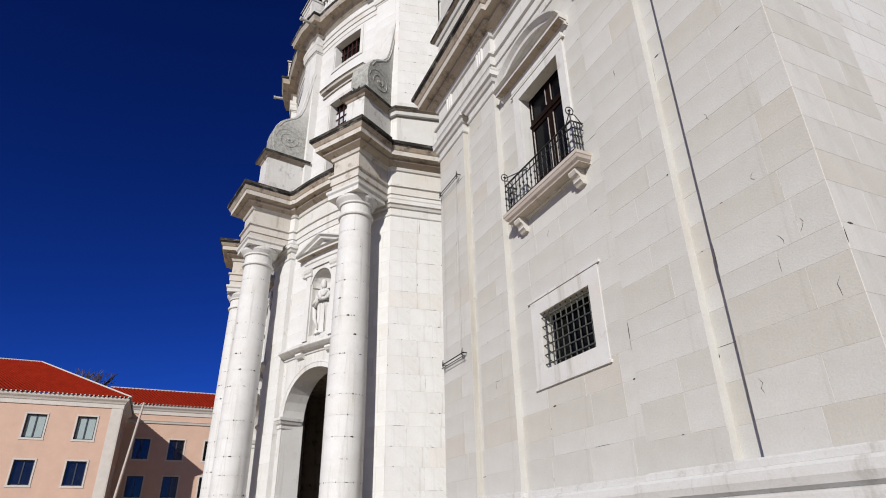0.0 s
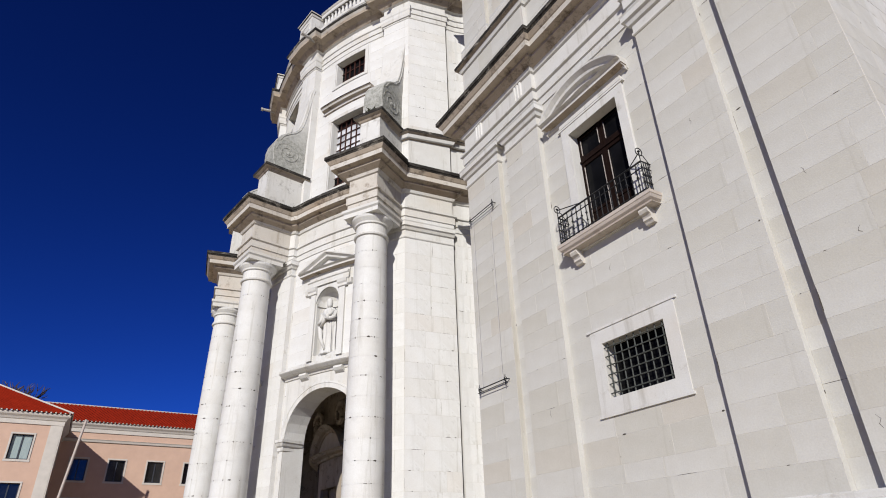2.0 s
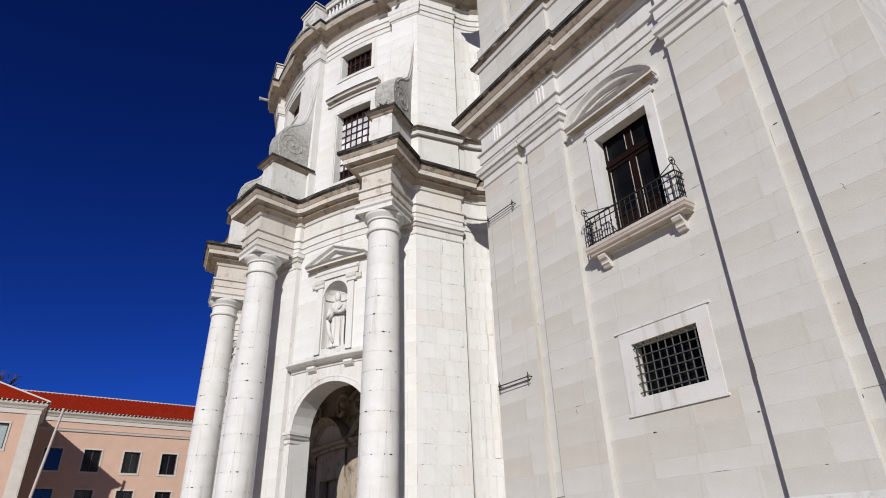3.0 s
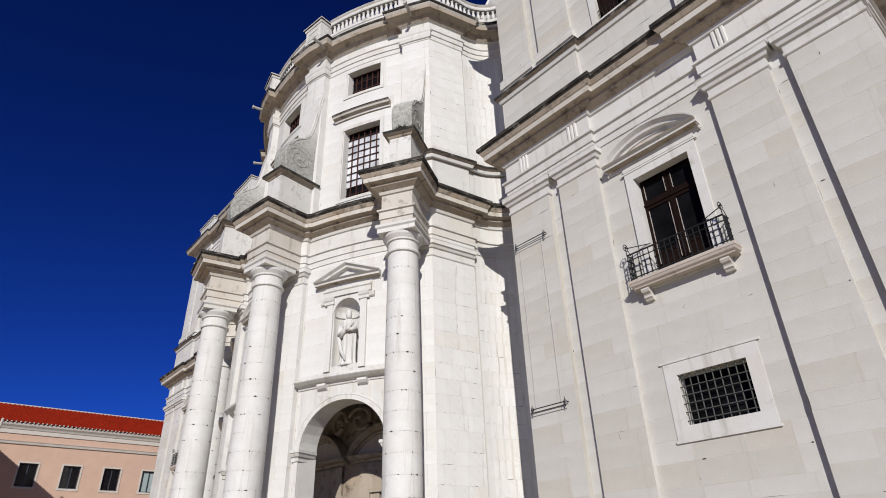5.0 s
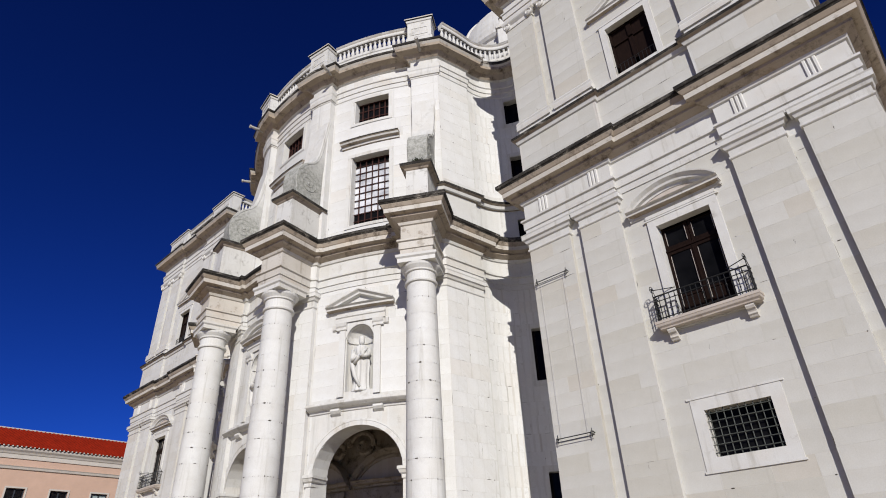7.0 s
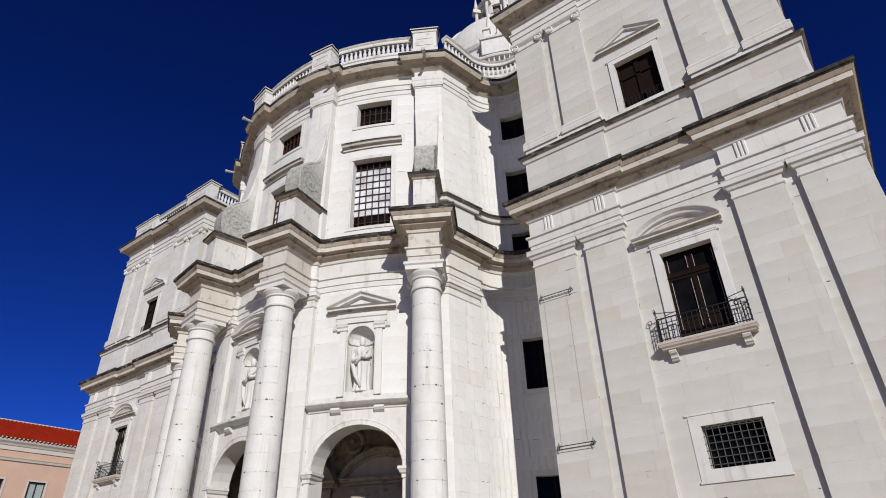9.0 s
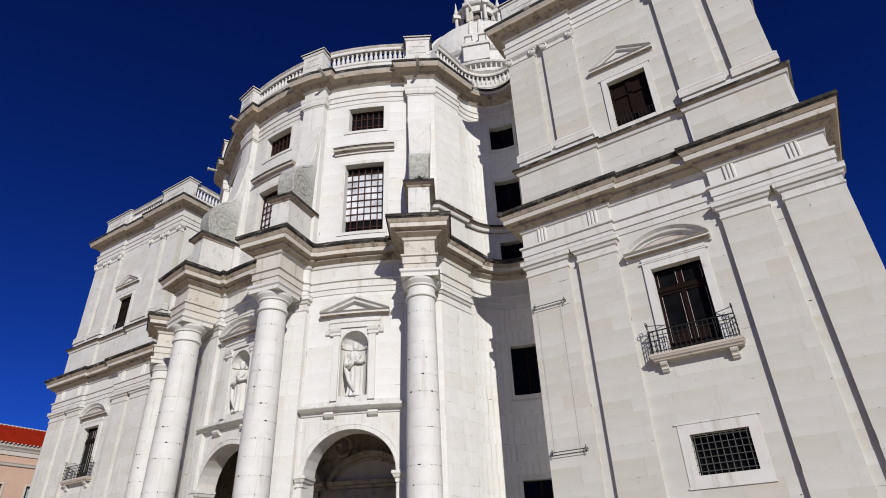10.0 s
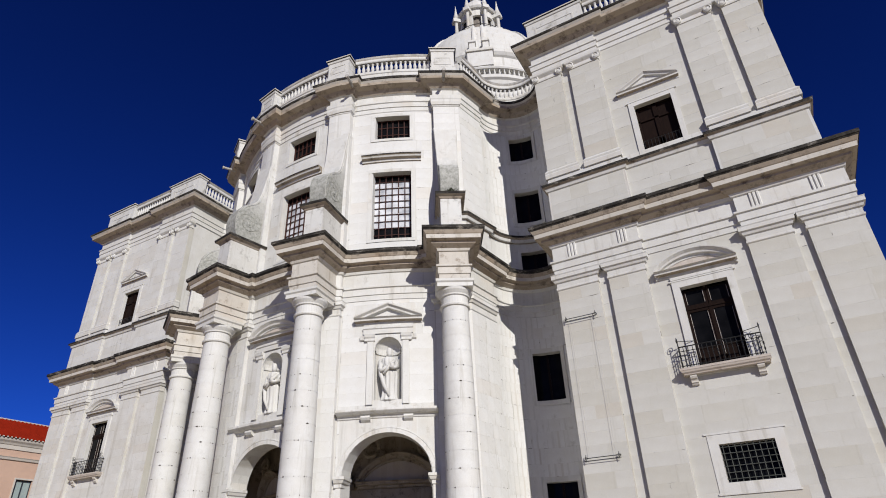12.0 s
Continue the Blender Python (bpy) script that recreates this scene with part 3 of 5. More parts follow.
for c in BAYS:
    bl = []
    lo, hi = c - 7.65, c + 7.65
    bl += courses(bow_sheet(R_LOW), lo, hi, 3.2, Z_ENT, [(c - 7.3, c + 7.3, 3.2, 11.4), (c - 3.4, c + 3.4, 11.4, 15.4), (c - 5.6, c + 5.6, 15.4, 17.4)], 0.78, 1.7, 0.0018, 0.004, rng, 0.355, 2.0)
    bl += courses(bow_sheet(R_UP), c - 8.05, c + 8.05, 20.6, Z_UENT, [(c - 4.6, c + 4.6, 22.0, 27.7), (c - 6.3, c + 6.3, 28.6, 29.3), (c - 4.6, c + 4.6, 30.2, 32.8)], 0.8, 1.7, 0.0018, 0.004, rng, 0.347, 2.0)
    lay(bl, "ashlar_block", stone_bow if c > 0 else stone, middle, c > 0, "pale ashlar blocks")
    open_joints(bl, middle, 0.3, int(c) + 50)
for c in COLS:
    end = abs(c) > 20
    a, b = (c - 3.0, c + 3.0) if not end else ((28.3, 34.3) if c > 0 else (-34.3, -28.3))
    p = thing("pilaster", "broad limestone pilaster standing behind a round column", "pilaster", "front pilasters")
    q = Lump()
    wall(q, bow_sheet(R_PIL), a, b, GROUND, Z_CAP, 0.35, (), 2.0)
    q.make("shaft", stone, p)
    lay(courses(bow_sheet(R_PIL), a, b, 3.2, Z_CAP, [], 0.78, 1.6, 0.0018, 0.004, rng, 0.355, 2.0), "ashlar_block", stone_bow, p, True)
    path = [bow(b, R_LOW)] + [bow(b + (a - b) * i / 5, R_PIL) for i in range(6)] + [bow(a, R_LOW)]
    if end:                                        # the capital runs on along the flank
        path = [Vector((FLANK, 2.36))] + path[1:] if c > 0 else path[:-1] + [Vector((2 * AX - FLANK, 2.36))]
    q = Lump()
    sweep(q, path, [(-0.1, Z_CAP - 0.05), (0.03, Z_CAP), (0.06, Z_CAP + 0.04), (0.06, Z_CAP + 0.12), (0.02, Z_CAP + 0.15), (0.02, Z_CAP + 0.42), (0.1, Z_CAP + 0.46), (0.16, Z_CAP + 0.6), (0.24, Z_CAP + 0.64),
                    (0.24, Z_CAP + 0.84), (0.27, Z_CAP + 0.9), (-0.1, Z_CAP + 0.9)])
    q.make("capital", stone, p)
    u = c if end else math.copysign(UCOLS[1], c)
    a, b = (u - 2.3, u + 2.3) if not end else ((29.0, 34.3) if c > 0 else (-34.3, -29.0))
    q = Lump()
    wall(q, bow_sheet(R_PIER), a, b, 20.5, Z_UENT, 0.6, (), 2.0)
    q.make("pier", stone, p)
    lay(courses(bow_sheet(R_PIER), a, b, 20.6, 33.0, [], 0.8, 1.6, 0.0018, 0.004, rng, 0.355, 2.0), "ashlar_block", stone_bow, p, True)
    path = [bow(b, R_UP)] + [bow(b + (a - b) * i / 5, R_PIER) for i in range(6)] + [bow(a, R_UP)]
    q = Lump()
    sweep(q, path, [(0.0, 33.0), (0.12, 33.05), (0.16, 33.3), (0.16, 33.5), (0.2, 33.6), (0.2, 33.9), (0.0, 33.9)])
    q.make("capital", stone, p)

# hollows beside the towers
for sgn in (1, -1):
    X = (lambda x: x) if sgn > 0 else (lambda x: 2 * AX - x)
    sheet = lambda s, z, d: (X(QX + (QR + d) * math.cos(radians(s))), QY + (QR + d) * math.sin(radians(s)), z)
    holes = [(87.0, 123.0, 4.6, 7.55), (87.0, 123.0, 12.2, 15.2)]
    uholes = [(87.0, 123.0, 20.6, 22.5), (87.0, 123.0, 24.9, 27.5), (87.0, 123.0, 30.4, 32.5)]
    w = Lump()
    wall(w, sheet, 41.2, 180.0, GROUND, Z_ENT, 0.7, holes, 8.0)
    wall(w, sheet, 41.2, 180.0, 20.5, Z_UENT, 0.7, uholes, 8.0)
    side = lambda s, z, d: (X(FLANK - 0.12 * (2.34 - s) - d), s, z)
    side_up = lambda s, z, d: (X(FLANK - 0.21 * (2.34 - s) - d), s, z)
    wall(w, side, -0.33, 2.34, GROUND, Z_ENT, 0.5)
    wall(w, side_up, -0.05, 2.34, 20.5, Z_UENT, 0.5)
    hol = tagged(w.make("wall_hollow_right" if sgn > 0 else "wall_hollow_left", stone), "hollowed wall of pale ashlar between tower and front", "wall", kind="structure")
    grow = lambda hs: [(h[0] - 5, h[1] + 5, h[2] - 0.3, h[3] + 0.3) for h in hs]
    bl = courses(sheet, 43, 179, 3.2, Z_ENT, grow(holes), 0.8, 1.5, 0.0018, 0.004, rng, 0.05, 8.0)
    fl = courses(side, -0.33, 2.34, 3.2, Z_CAP, [], 0.8, 1.6, 0.0018, 0.004, rng)
    fl += courses(side_up, -0.05, 2.34, 24.2, Z_UENT, [], 0.8, 1.6, 0.0018, 0.004, rng)
    lay(fl, "flank_block", stone_bow if sgn > 0 else stone, hol, sgn > 0, "pale ashlar blocks of the flank")
    open_joints(fl, hol, 0.5, 64 + sgn)
    bl += courses(sheet, 43, 179, 24.2, Z_UENT, grow(uholes[1:]), 0.8, 1.5, 0.0018, 0.004, rng, 0.05, 8.0)
    lay(bl, "ashlar_block", stone_bow if sgn > 0 else stone, hol, sgn > 0, "pale ashlar blocks")
    open_joints(bl, hol, 0.4, 60 + sgn)
    for n, h in enumerate(holes + uholes):
        win = thing("window", "dark window in a plain stone surround, in the hollow wall", "window", "hollow wall windows")
        fr = Lump()
        for a, b, z0, z1 in ((h[0] - 5, h[1] + 5, h[3] + 0.004, h[3] + 0.3), (h[0] - 5, h[1] + 5, h[2] - 0.3, h[2] - 0.004), (h[0] - 5, h[0] - 0.1, h[2], h[3]), (h[1] + 0.1, h[1] + 5, h[2], h[3])):
            wall(fr, lambda s, z, d: sheet(s, z, d - 0.07), a, b, z0, z1, 0.2, (), 8.0)
        fr.make("surround", stone, win)
        gl = Lump()
        wall(gl, lambda s, z, d: sheet(s, z, d + 0.42), h[0], h[1], h[2], h[3], 0.04, (), 8.0)
        gl.make("pane", glass, win)
        bars = Lump()
        for s in (h[0] + 1.5, (h[0] + h[1]) / 2, h[1] - 1.5):
            wall(bars, lambda s_, z, d: sheet(s_, z, d + 0.36), s - 1.2, s + 1.2, h[2], h[3], 0.05)
        bars.make("frame", wood_dark, win)

# roof over the bow, and what closes the church behind
w = Lump()
ring = [bow(34.0 - 68 * i / 30, R_UP) for i in range(31)]
w.v += [(p.x, p.y, 35.35) for p in ring] + [(2 * AX + 10.9, 5.8, 35.35), (AX - 26, 5.8, 35.35), (AX - 26, 60, 35.35), (AX + 26, 60, 35.35), (AX + 26, 5.8, 35.35), (-10.9, 5.8, 35.35)]
w.f.append(tuple(range(37)))
w.s.append(0)
for x in (TX0 + 1.0, 2 * AX - TX0 - 1.0):
    w.quad((x, 4.5, GROUND), (x, 60, GROUND), (x, 60, 35.3), (x, 4.5, 35.3))
w.quad((AX - 26, 60, GROUND), (AX + 26, 60, GROUND), (AX + 26, 60, 35.3), (AX - 26, 60, 35.3))
tagged(w.make("roof", stone_grey), "flat stone roof of the church", "roof", kind="structure")

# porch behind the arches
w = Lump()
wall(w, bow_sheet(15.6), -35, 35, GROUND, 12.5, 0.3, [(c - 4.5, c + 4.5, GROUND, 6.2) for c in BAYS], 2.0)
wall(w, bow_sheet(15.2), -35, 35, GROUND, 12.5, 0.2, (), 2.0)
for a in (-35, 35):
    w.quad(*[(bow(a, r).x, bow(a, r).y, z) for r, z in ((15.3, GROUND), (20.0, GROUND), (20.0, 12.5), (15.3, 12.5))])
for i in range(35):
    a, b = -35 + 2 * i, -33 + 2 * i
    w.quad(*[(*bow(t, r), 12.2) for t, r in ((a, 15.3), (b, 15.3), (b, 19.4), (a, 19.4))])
# the porch shares the soffits' brown, so some dimness is in its colour
tagged(w.make("wall_porch", stone_worn_shade), "dim inner wall and ceiling of the porch", "wall", kind="structure")

# ---- columns ----


chips = random.Random(11)


def column():
    c = thing("column", "giant round limestone column of stacked drums with a Tuscan capital", "column", "columns of the front")
    z, k = GROUND + 1.2, 0
    base = Lump()
    base.box(ID, -1.15, 1.15, -1.15, 1.15, GROUND, GROUND + 0.6, c=0.03)
    base.lathe(ID, [(1.1, GROUND + 0.6), (1.16, GROUND + 0.75), (1.1, GROUND + 0.95), (0.98, GROUND + 1.0), (0.98, GROUND + 1.1), (0.9, GROUND + 1.2)], 32)
    base.make("base", stone, c)
    n = 17
    hgt = (16.15 - z) / n
    rad = lambda zz: 0.85 - 0.10 * max(0.0, (zz - 6.0) / 10.5) ** 1.4
    for k in range(n):
        d = Lump()
        a, b = z + k * hgt, z + (k + 1) * hgt
        d.lathe(ID, [(rad(a), a + 0.005), (rad(b), b - 0.005)], 40, caps=False)
        k2 = len(d.f)
        d.lathe(ID, [(rad(a) - 0.005, a - 0.004), (rad(a) - 0.005, a + 0.005)], 24)
        for q in range(chips.choice((8, 12, 16, 20))):     # broken mortar at the joint
            at, wd, ht = chips.uniform(0, 2 * math.pi), chips.choice((0.016, 0.02, 0.03, 0.05, 0.1)), chips.choice((0.01, 0.014, 0.02, 0.034, 0.045))
            d.quad(*[((rad(a) + 0.003) * math.cos(at + u), (rad(a) + 0.003) * math.sin(at + u), a + v) for u, v in ((-wd, -ht * 0.4), (wd * 0.4, -ht), (wd, 0.0), (wd * 0.3, ht), (-wd * 0.7, ht * 0.5))], slot=1)
        ob = d.make("drum", [stone_drum, gap_dark], c)
        ob.data.polygons.foreach_set("use_smooth", [i < k2 for i in range(len(d.f))])
    cap = Lump()
    cap.lathe(ID, [(0.76, 16.15), (0.84, 16.18), (0.86, 16.25), (0.84, 16.32), (0.77, 16.35), (0.76, 16.78), (0.84, 16.8), (0.86, 16.88), (1.0, 17.06), (1.03, 17.16), (1.0, 17.2)], 32)
    cap.make("echinus", stone, c)
    ab = Lump()
    ring = [Vector(q) for q in ((1.0, 1.0), (1.0, -1.0), (-1.0, -1.0), (-1.0, 1.0))]
    sweep(ab, ring, [(-0.9, 17.2), (0.0, 17.2), (0.0, 17.42), (0.08, 17.5), (0.08, 17.64), (-0.9, 17.64)], None, True)
    ab.make("abacus", stone, c)
    return c


first = column()
for n, th in enumerate(COLS):
    p = bow(th, R_COL)
    m = pose(p.x, p.y, 0, 0, 0, th)
    if n == 0:
        col_pose = m
    else:
        copy_thing(first, m)
first.matrix_basis = col_pose

# ---- things on the towers ----


def framed(win, X, h, y, width, mat, proud=0.07, ears=0.0, depth=0.3):
    """A flat stone surround round the opening h, in four pieces with a thin raised outer edge."""
    a, b, z0, z1 = h[0] - 0.004, h[1] + 0.004, h[2] - 0.004, h[3] + 0.004
    for xa, xb, za, zb in ((a - width, b + width, z1, z1 + width), (a - width, b + width, z0 - width, z0), (a - width, a, z0, z1), (b, b + width, z0, z1)):
        p = Lump()
        x0, x1 = sorted((X(xa), X(xb)))
        p.box(ID, x0, x1, y - proud, y + depth, za, zb)
        p.make("surround", mat, win)
    for xa, xb, za, zb in ((a - width - 0.05 - ears, b + width + 0.05 + ears, z1 + width, z1 + width + 0.07), (a - width - 0.05, b + width + 0.05, z0 - width - 0.07, z0 - width)):
        p = Lump()
        x0, x1 = sorted((X(xa), X(xb)))
        p.box(ID, x0, x1, y - proud - 0.025, y + 0.05, za, zb)
        p.make("fillet", mat, win)


def triangle_pediment(f, half, z0, rise, out, parent, mat, seg=8):
    """A triangular pediment in the sheet f(s, z, d) centred on s = 0: base cornice, raking cornices, field."""
    base = Lump()
    for s0, s1 in ((-half - 0.03, half + 0.03),):
        prof = [(0.0, z0 - 0.34), (0.12, z0 - 0.3), (0.16, z0 - 0.2), (0.7, z0 - 0.16), (0.74, z0 - 0.06), (1.0, z0), (0.0, z0 + 0.02)]
        rows = [[f(s0 + (s1 - s0) * i / seg + (0 if 0 < i < seg else (-1 if i == 0 else 1) * 0.0), z, -out * o) for i in range(seg + 1)] for o, z in prof]
        for a, b in zip(rows, rows[1:]):
            for i in range(seg):
                # only the soffit row gets the stone with shade in its colour
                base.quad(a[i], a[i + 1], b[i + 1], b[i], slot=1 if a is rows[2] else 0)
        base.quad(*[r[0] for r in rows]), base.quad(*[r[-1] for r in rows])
    base.make("base_cornice", [mat, stone_worn_shade], parent)
    for sg in (-1, 1):
        rake = Lump()
        prof = [(0.0, -0.24), (0.6, -0.2), (0.66, -0.1), (0.96, 0.0), (0.98, 0.06), (0.0, 0.09)]
        rows = []
        for o, dz in prof:
            rows.append([f(sg * half * (1 - i / 4), z0 + 0.05 + rise * i / 4 + dz, -out * o) for i in range(5)])
        for a, b in zip(rows, rows[1:]):
            for i in range(4):
                rake.quad(a[i], a[i + 1], b[i + 1], b[i])
        rake.quad(*[r[0] for r in rows])
        rake.make("raking_cornice", mat, parent)
    field = Lump()
    field.quad(f(-half * 0.9, z0, -0.08), f(half * 0.9, z0, -0.08), f(0, z0 + rise * 0.9, -0.08))
    field.quad(f(-half * 0.9, z0, 0.1), f(half * 0.9, z0, 0.1), f(0, z0 + rise * 0.9, 0.1))
    field.make("field", mat, parent)


def curved_pediment(f, half, z0, rise, out, parent, mat, n=14):
    prof = [(0.0, z0 - 0.34), (0.12, z0 - 0.3), (0.16, z0 - 0.2), (0.7, z0 - 0.16), (0.74, z0 - 0.06), (1.0, z0), (0.0, z0 + 0.02)]
    base = Lump()
    rows = [[f((half + 0.03) * (2 * i / n - 1), z, -out * o) for i in range(n + 1)] for o, z in prof]
    for a, b in zip(rows, rows[1:]):
        for i in range(n):
            # soffit row again in the stained brown that includes painted shade
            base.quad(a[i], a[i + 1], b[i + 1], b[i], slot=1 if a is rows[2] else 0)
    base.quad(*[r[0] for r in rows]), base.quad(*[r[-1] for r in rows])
    base.make("base_cornice", [mat, stone_worn_shade], parent)
    arc = lambda i: (-half + 2 * half * i / n, z0 + 0.02 + rise * (1 - ((2 * i / n) - 1) ** 2) ** 0.8)
    top = Lump()
    prof = [(0.0, -0.4), (0.26, -0.38), (0.3, -0.27), (0.6, -0.23), (0.66, -0.13), (0.96, 0.0), (0.98, 0.07), (0.0, 0.1)]
    rows = [[f(arc(i)[0], arc(i)[1] + dz, -out * o) for i in range(n + 1)] for o, dz in prof]
    for a, b in zip(rows, rows[1:]):
        for i in range(n):
            top.quad(a[i], a[i + 1], b[i + 1], b[i])
    top.quad(*[r[0] for r in rows]), top.quad(*[r[-1] for r in rows])
    top.make("curved_cornice", mat, parent)
    field = Lump()
    for d in (-0.08, 0.1):
        for i in range(n):
            (s0, t0), (s1, t1) = arc(i), arc(i + 1)
            field.quad(f(s0, z0 - 0.1, d), f(s1, z0 - 0.1, d), f(s1, t1 - 0.1, d), f(s0, t0 - 0.1, d))
    field.make("field", stone_rosy, parent)


def tower_things(side, near):
    X = (lambda x: x) if side > 0 else (lambda x: 2 * AX - x)
    xs = lambda a, b: sorted((X(a), X(b)))
    place = "on the near tower" if near else "on the far tower"
    # barred ground window
    win = thing("barred_window", "square window with a rusty iron grille in a pale surround", "window", "barred windows")
    framed(win, X, (0.43, 2.67, 6.17, 7.75), 0.3, 0.42, stone, 0.03, 0.06)
    x0, x1 = xs(0.43, 2.67)
    p = Lump()
    p.box(ID, x0, x1, 0.72, 0.76, 6.17, 7.75)
    p.make("pane", glass, win)
    for k in range(9):
        p = Lump()
        x = x0 + (x1 - x0) * (k + 0.5) / 9
        p.tube([(x, 0.36, 6.17), (x, 0.36, 7.75)], 0.02)
        p.make("bar", iron_grey, win)
    for k in range(6):
        p = Lump()
        z = 6.17 + 1.58 * (k + 0.5) / 6
        p.tube([(x0, 0.335, z), (x1, 0.335, z)], 0.018)
        p.make("bar", iron_grey, win)
    # balcony door
    door = thing("balcony_door", "tall dark brown panelled double door in a stone surround", "door", "balcony doors")
    framed(door, X, (0.46, 2.68, 11.28, 15.38), 0.3, 0.34, stone, 0.08, 0.06)
    x0, x1 = xs(0.46, 2.68)
    mid = (x0 + x1) / 2
    for za, zb, cols in ((11.25, 14.24, 2), (14.32, 15.38, 2)):
        for k in range(cols):
            a = x0 + (x1 - x0) * k / cols + 0.015
            b = x0 + (x1 - x0) * (k + 1) / cols - 0.015
            leaf = Lump()
            for u0, u1, v0, v1 in ((a, a + 0.13, za, zb), (b - 0.13, b, za, zb), (a + 0.13, b - 0.13, za, za + 0.16), (a + 0.13, b - 0.13, zb - 0.14, zb), (a + 0.13, b - 0.13, za + 0.95, za + 1.05)):
                if v1 <= zb:
                    leaf.box(ID, u0, u1, 0.62, 0.7, v0, min(v1, zb))
            ob = leaf.make("door_leaf" if za < 12 else "transom", wood_dark, door)
            pan = Lump()
            pan.box(ID, a + 0.13, b - 0.13, 0.66, 0.68, za + (1.0 if za < 12 else 0.1), zb - 0.1)
            pan.make("pane", glass, ob)
            if za < 12:
                pan = Lump()
                pan.box(ID, a + 0.16, b - 0.16, 0.64, 0.69, za + 0.18, za + 0.93, c=0.01)
                pan.make("panel", wood_dark, ob)
            for u in (a + 0.125, b - 0.135):           # sun glints on the glazing beads, made as pale strips
                bead = Lump()
                lo = za + (0.55 if za < 12 else 0.2)
                bead.box(ID, u, u + 0.018, 0.6, 0.63, lo, zb - 0.22)
                bead.make("bead", glint_mat, ob)
    p = Lump()
    p.box(ID, x0, x1, 0.58, 0.7, 14.24, 14.32)
    p.box(ID, mid - 0.05, mid + 0.05, 0.59, 0.7, 11.25, 14.2)
    p.make("rail", wood_dark, door)
    # balcony
    bal = thing("balcony", "stone balcony on two consoles with a black wrought iron railing", "balcony", "balconies")
    x0, x1 = xs(-0.3, 3.42)
    ring = [Vector(q) for q in ((x1, 0.32), (x1, -0.12), (x0, -0.12), (x0, 0.32))]
    p = Lump()
    sweep(p, ring, [(-0.2, 10.9), (-0.06, 10.9), (-0.04, 10.96), (0.03, 11.02), (0.06, 11.1), (0.08, 11.12), (0.08, 11.22), (-0.2, 11.24)])
    p.quad((x0, 0.3, 11.225), (x1, 0.3, 11.225), (x1, -0.12, 11.225), (x0, -0.12, 11.225))
    p.quad((x0, 0.3, 10.905), (x1, 0.3, 10.905), (x1, -0.08, 10.905), (x0, -0.08, 10.905))
    p.make("slab", stone_rosy, bal)
    for c in (0.12, 3.0):
        con = Lump()
        prof = [(0.3, 10.9), (-0.42, 10.9), (-0.46, 10.78), (-0.36, 10.66), (-0.22, 10.62), (-0.12, 10.52), (-0.14, 10.42), (-0.02, 10.36), (0.06, 10.28), (0.3, 10.26)]
        rows = [[(X(c) + dx * 0.75, 0.3 + (y - 0.3) * 0.45, 10.905 - (10.9 - z) * 0.72) for y, z in prof] for dx in (-0.2, -0.17, -0.05, -0.04, 0.04, 0.05, 0.17, 0.2)]
        con.solid(rows)
        con.make("console", stone_stained, bal)
    yr, zb, zt = -0.12, 11.32, 12.25
    xa, xb = x0 + 0.06, x1 - 0.06
    for z, r in ((zb, 0.022), (zt, 0.03), (zt - 0.22, 0.018)):
        p = Lump()
        p.tube([(xa, 0.26, z), (xa, yr, z), (xb, yr, z), (xb, 0.26, z)], r)
        p.make("rail", iron, bal)
    spots = [(xa + (xb - xa) * k / 17, yr) for k in range(18)] + [(x, yr + (0.26 - yr) * k / 4) for x in (xa, xb) for k in (1, 2, 3)]
    for n, (x, y) in enumerate(spots):
        p = Lump()
        corner = n in (0, 17)
        p.lathe(pose(x, y, 0), [(0.017, 11.22), (0.018, 11.5), (0.038, 11.54), (0.018, 11.58), (0.018, 11.74), (0.042, 11.79), (0.018, 11.84), (0.018, 12.0), (0.034, 12.04), (0.017, 12.08), (0.017, zt + (0.3 if corner else 0))], 6)
        p.make("baluster", iron, bal)
    for x, s in ((xa, -1), (xb, 1)):       # scroll finials on the corner posts
        p = Lump()
        p.tube([(x + 0.02 * math.cos(a), yr + 0.11 * math.cos(a) * 1.0, zt + 0.33 + 0.13 * math.sin(a)) for a in [i * math.pi / 8 for i in range(17)]], 0.016)
        p.lathe(pose(x, yr, 0), [(0.0, zt + 0.3), (0.05, zt + 0.34), (0.0, zt + 0.4)], 6)
        p.tube([(x, yr, zt + 0.2), (x, yr + 0.15, zt + 0.24), (x, yr + 0.34, zt + 0.02)], 0.014)
        p.make("finial", iron, bal)
        p = Lump()                        # stay from the corner post back to the door jamb
        p.tube([(x, yr, zt + 0.3), (x - s * 0.8, 0.26, zt + 0.3)], 0.017)
        p.make("stay", iron, bal)
    # curved pediment over the door
    ped = thing("curved_pediment", "segmental stone pediment above the balcony door", "pediment", "tower pediments")
    curved_pediment(lambda s, z, d: (X(1.4 + s), 0.3 + d, z), 1.95, 16.36, 0.82, 0.46, ped, stone)
    p = Lump()
    x0, x1 = xs(0.1, 3.05)
    p.box(ID, x0, x1, 0.2, 0.5, 15.82, 15.98)
    p.make("frieze_strip", stone, ped)
    # upper window with its low grille and pediment
    win = thing("tower_window", "tall dark wooden window with a low iron rail", "window", "upper tower windows")
    framed(win, X, (0.46, 2.6, 23.97, 27.5), 0.3, 0.3, stone, 0.07, 0.05)
    x0, x1 = xs(0.46, 2.6)
    p = Lump()
    p.box(ID, x0, x1, 0.66, 0.7, 23.97, 27.5)
    p.make("shutter", wood_dark, win)
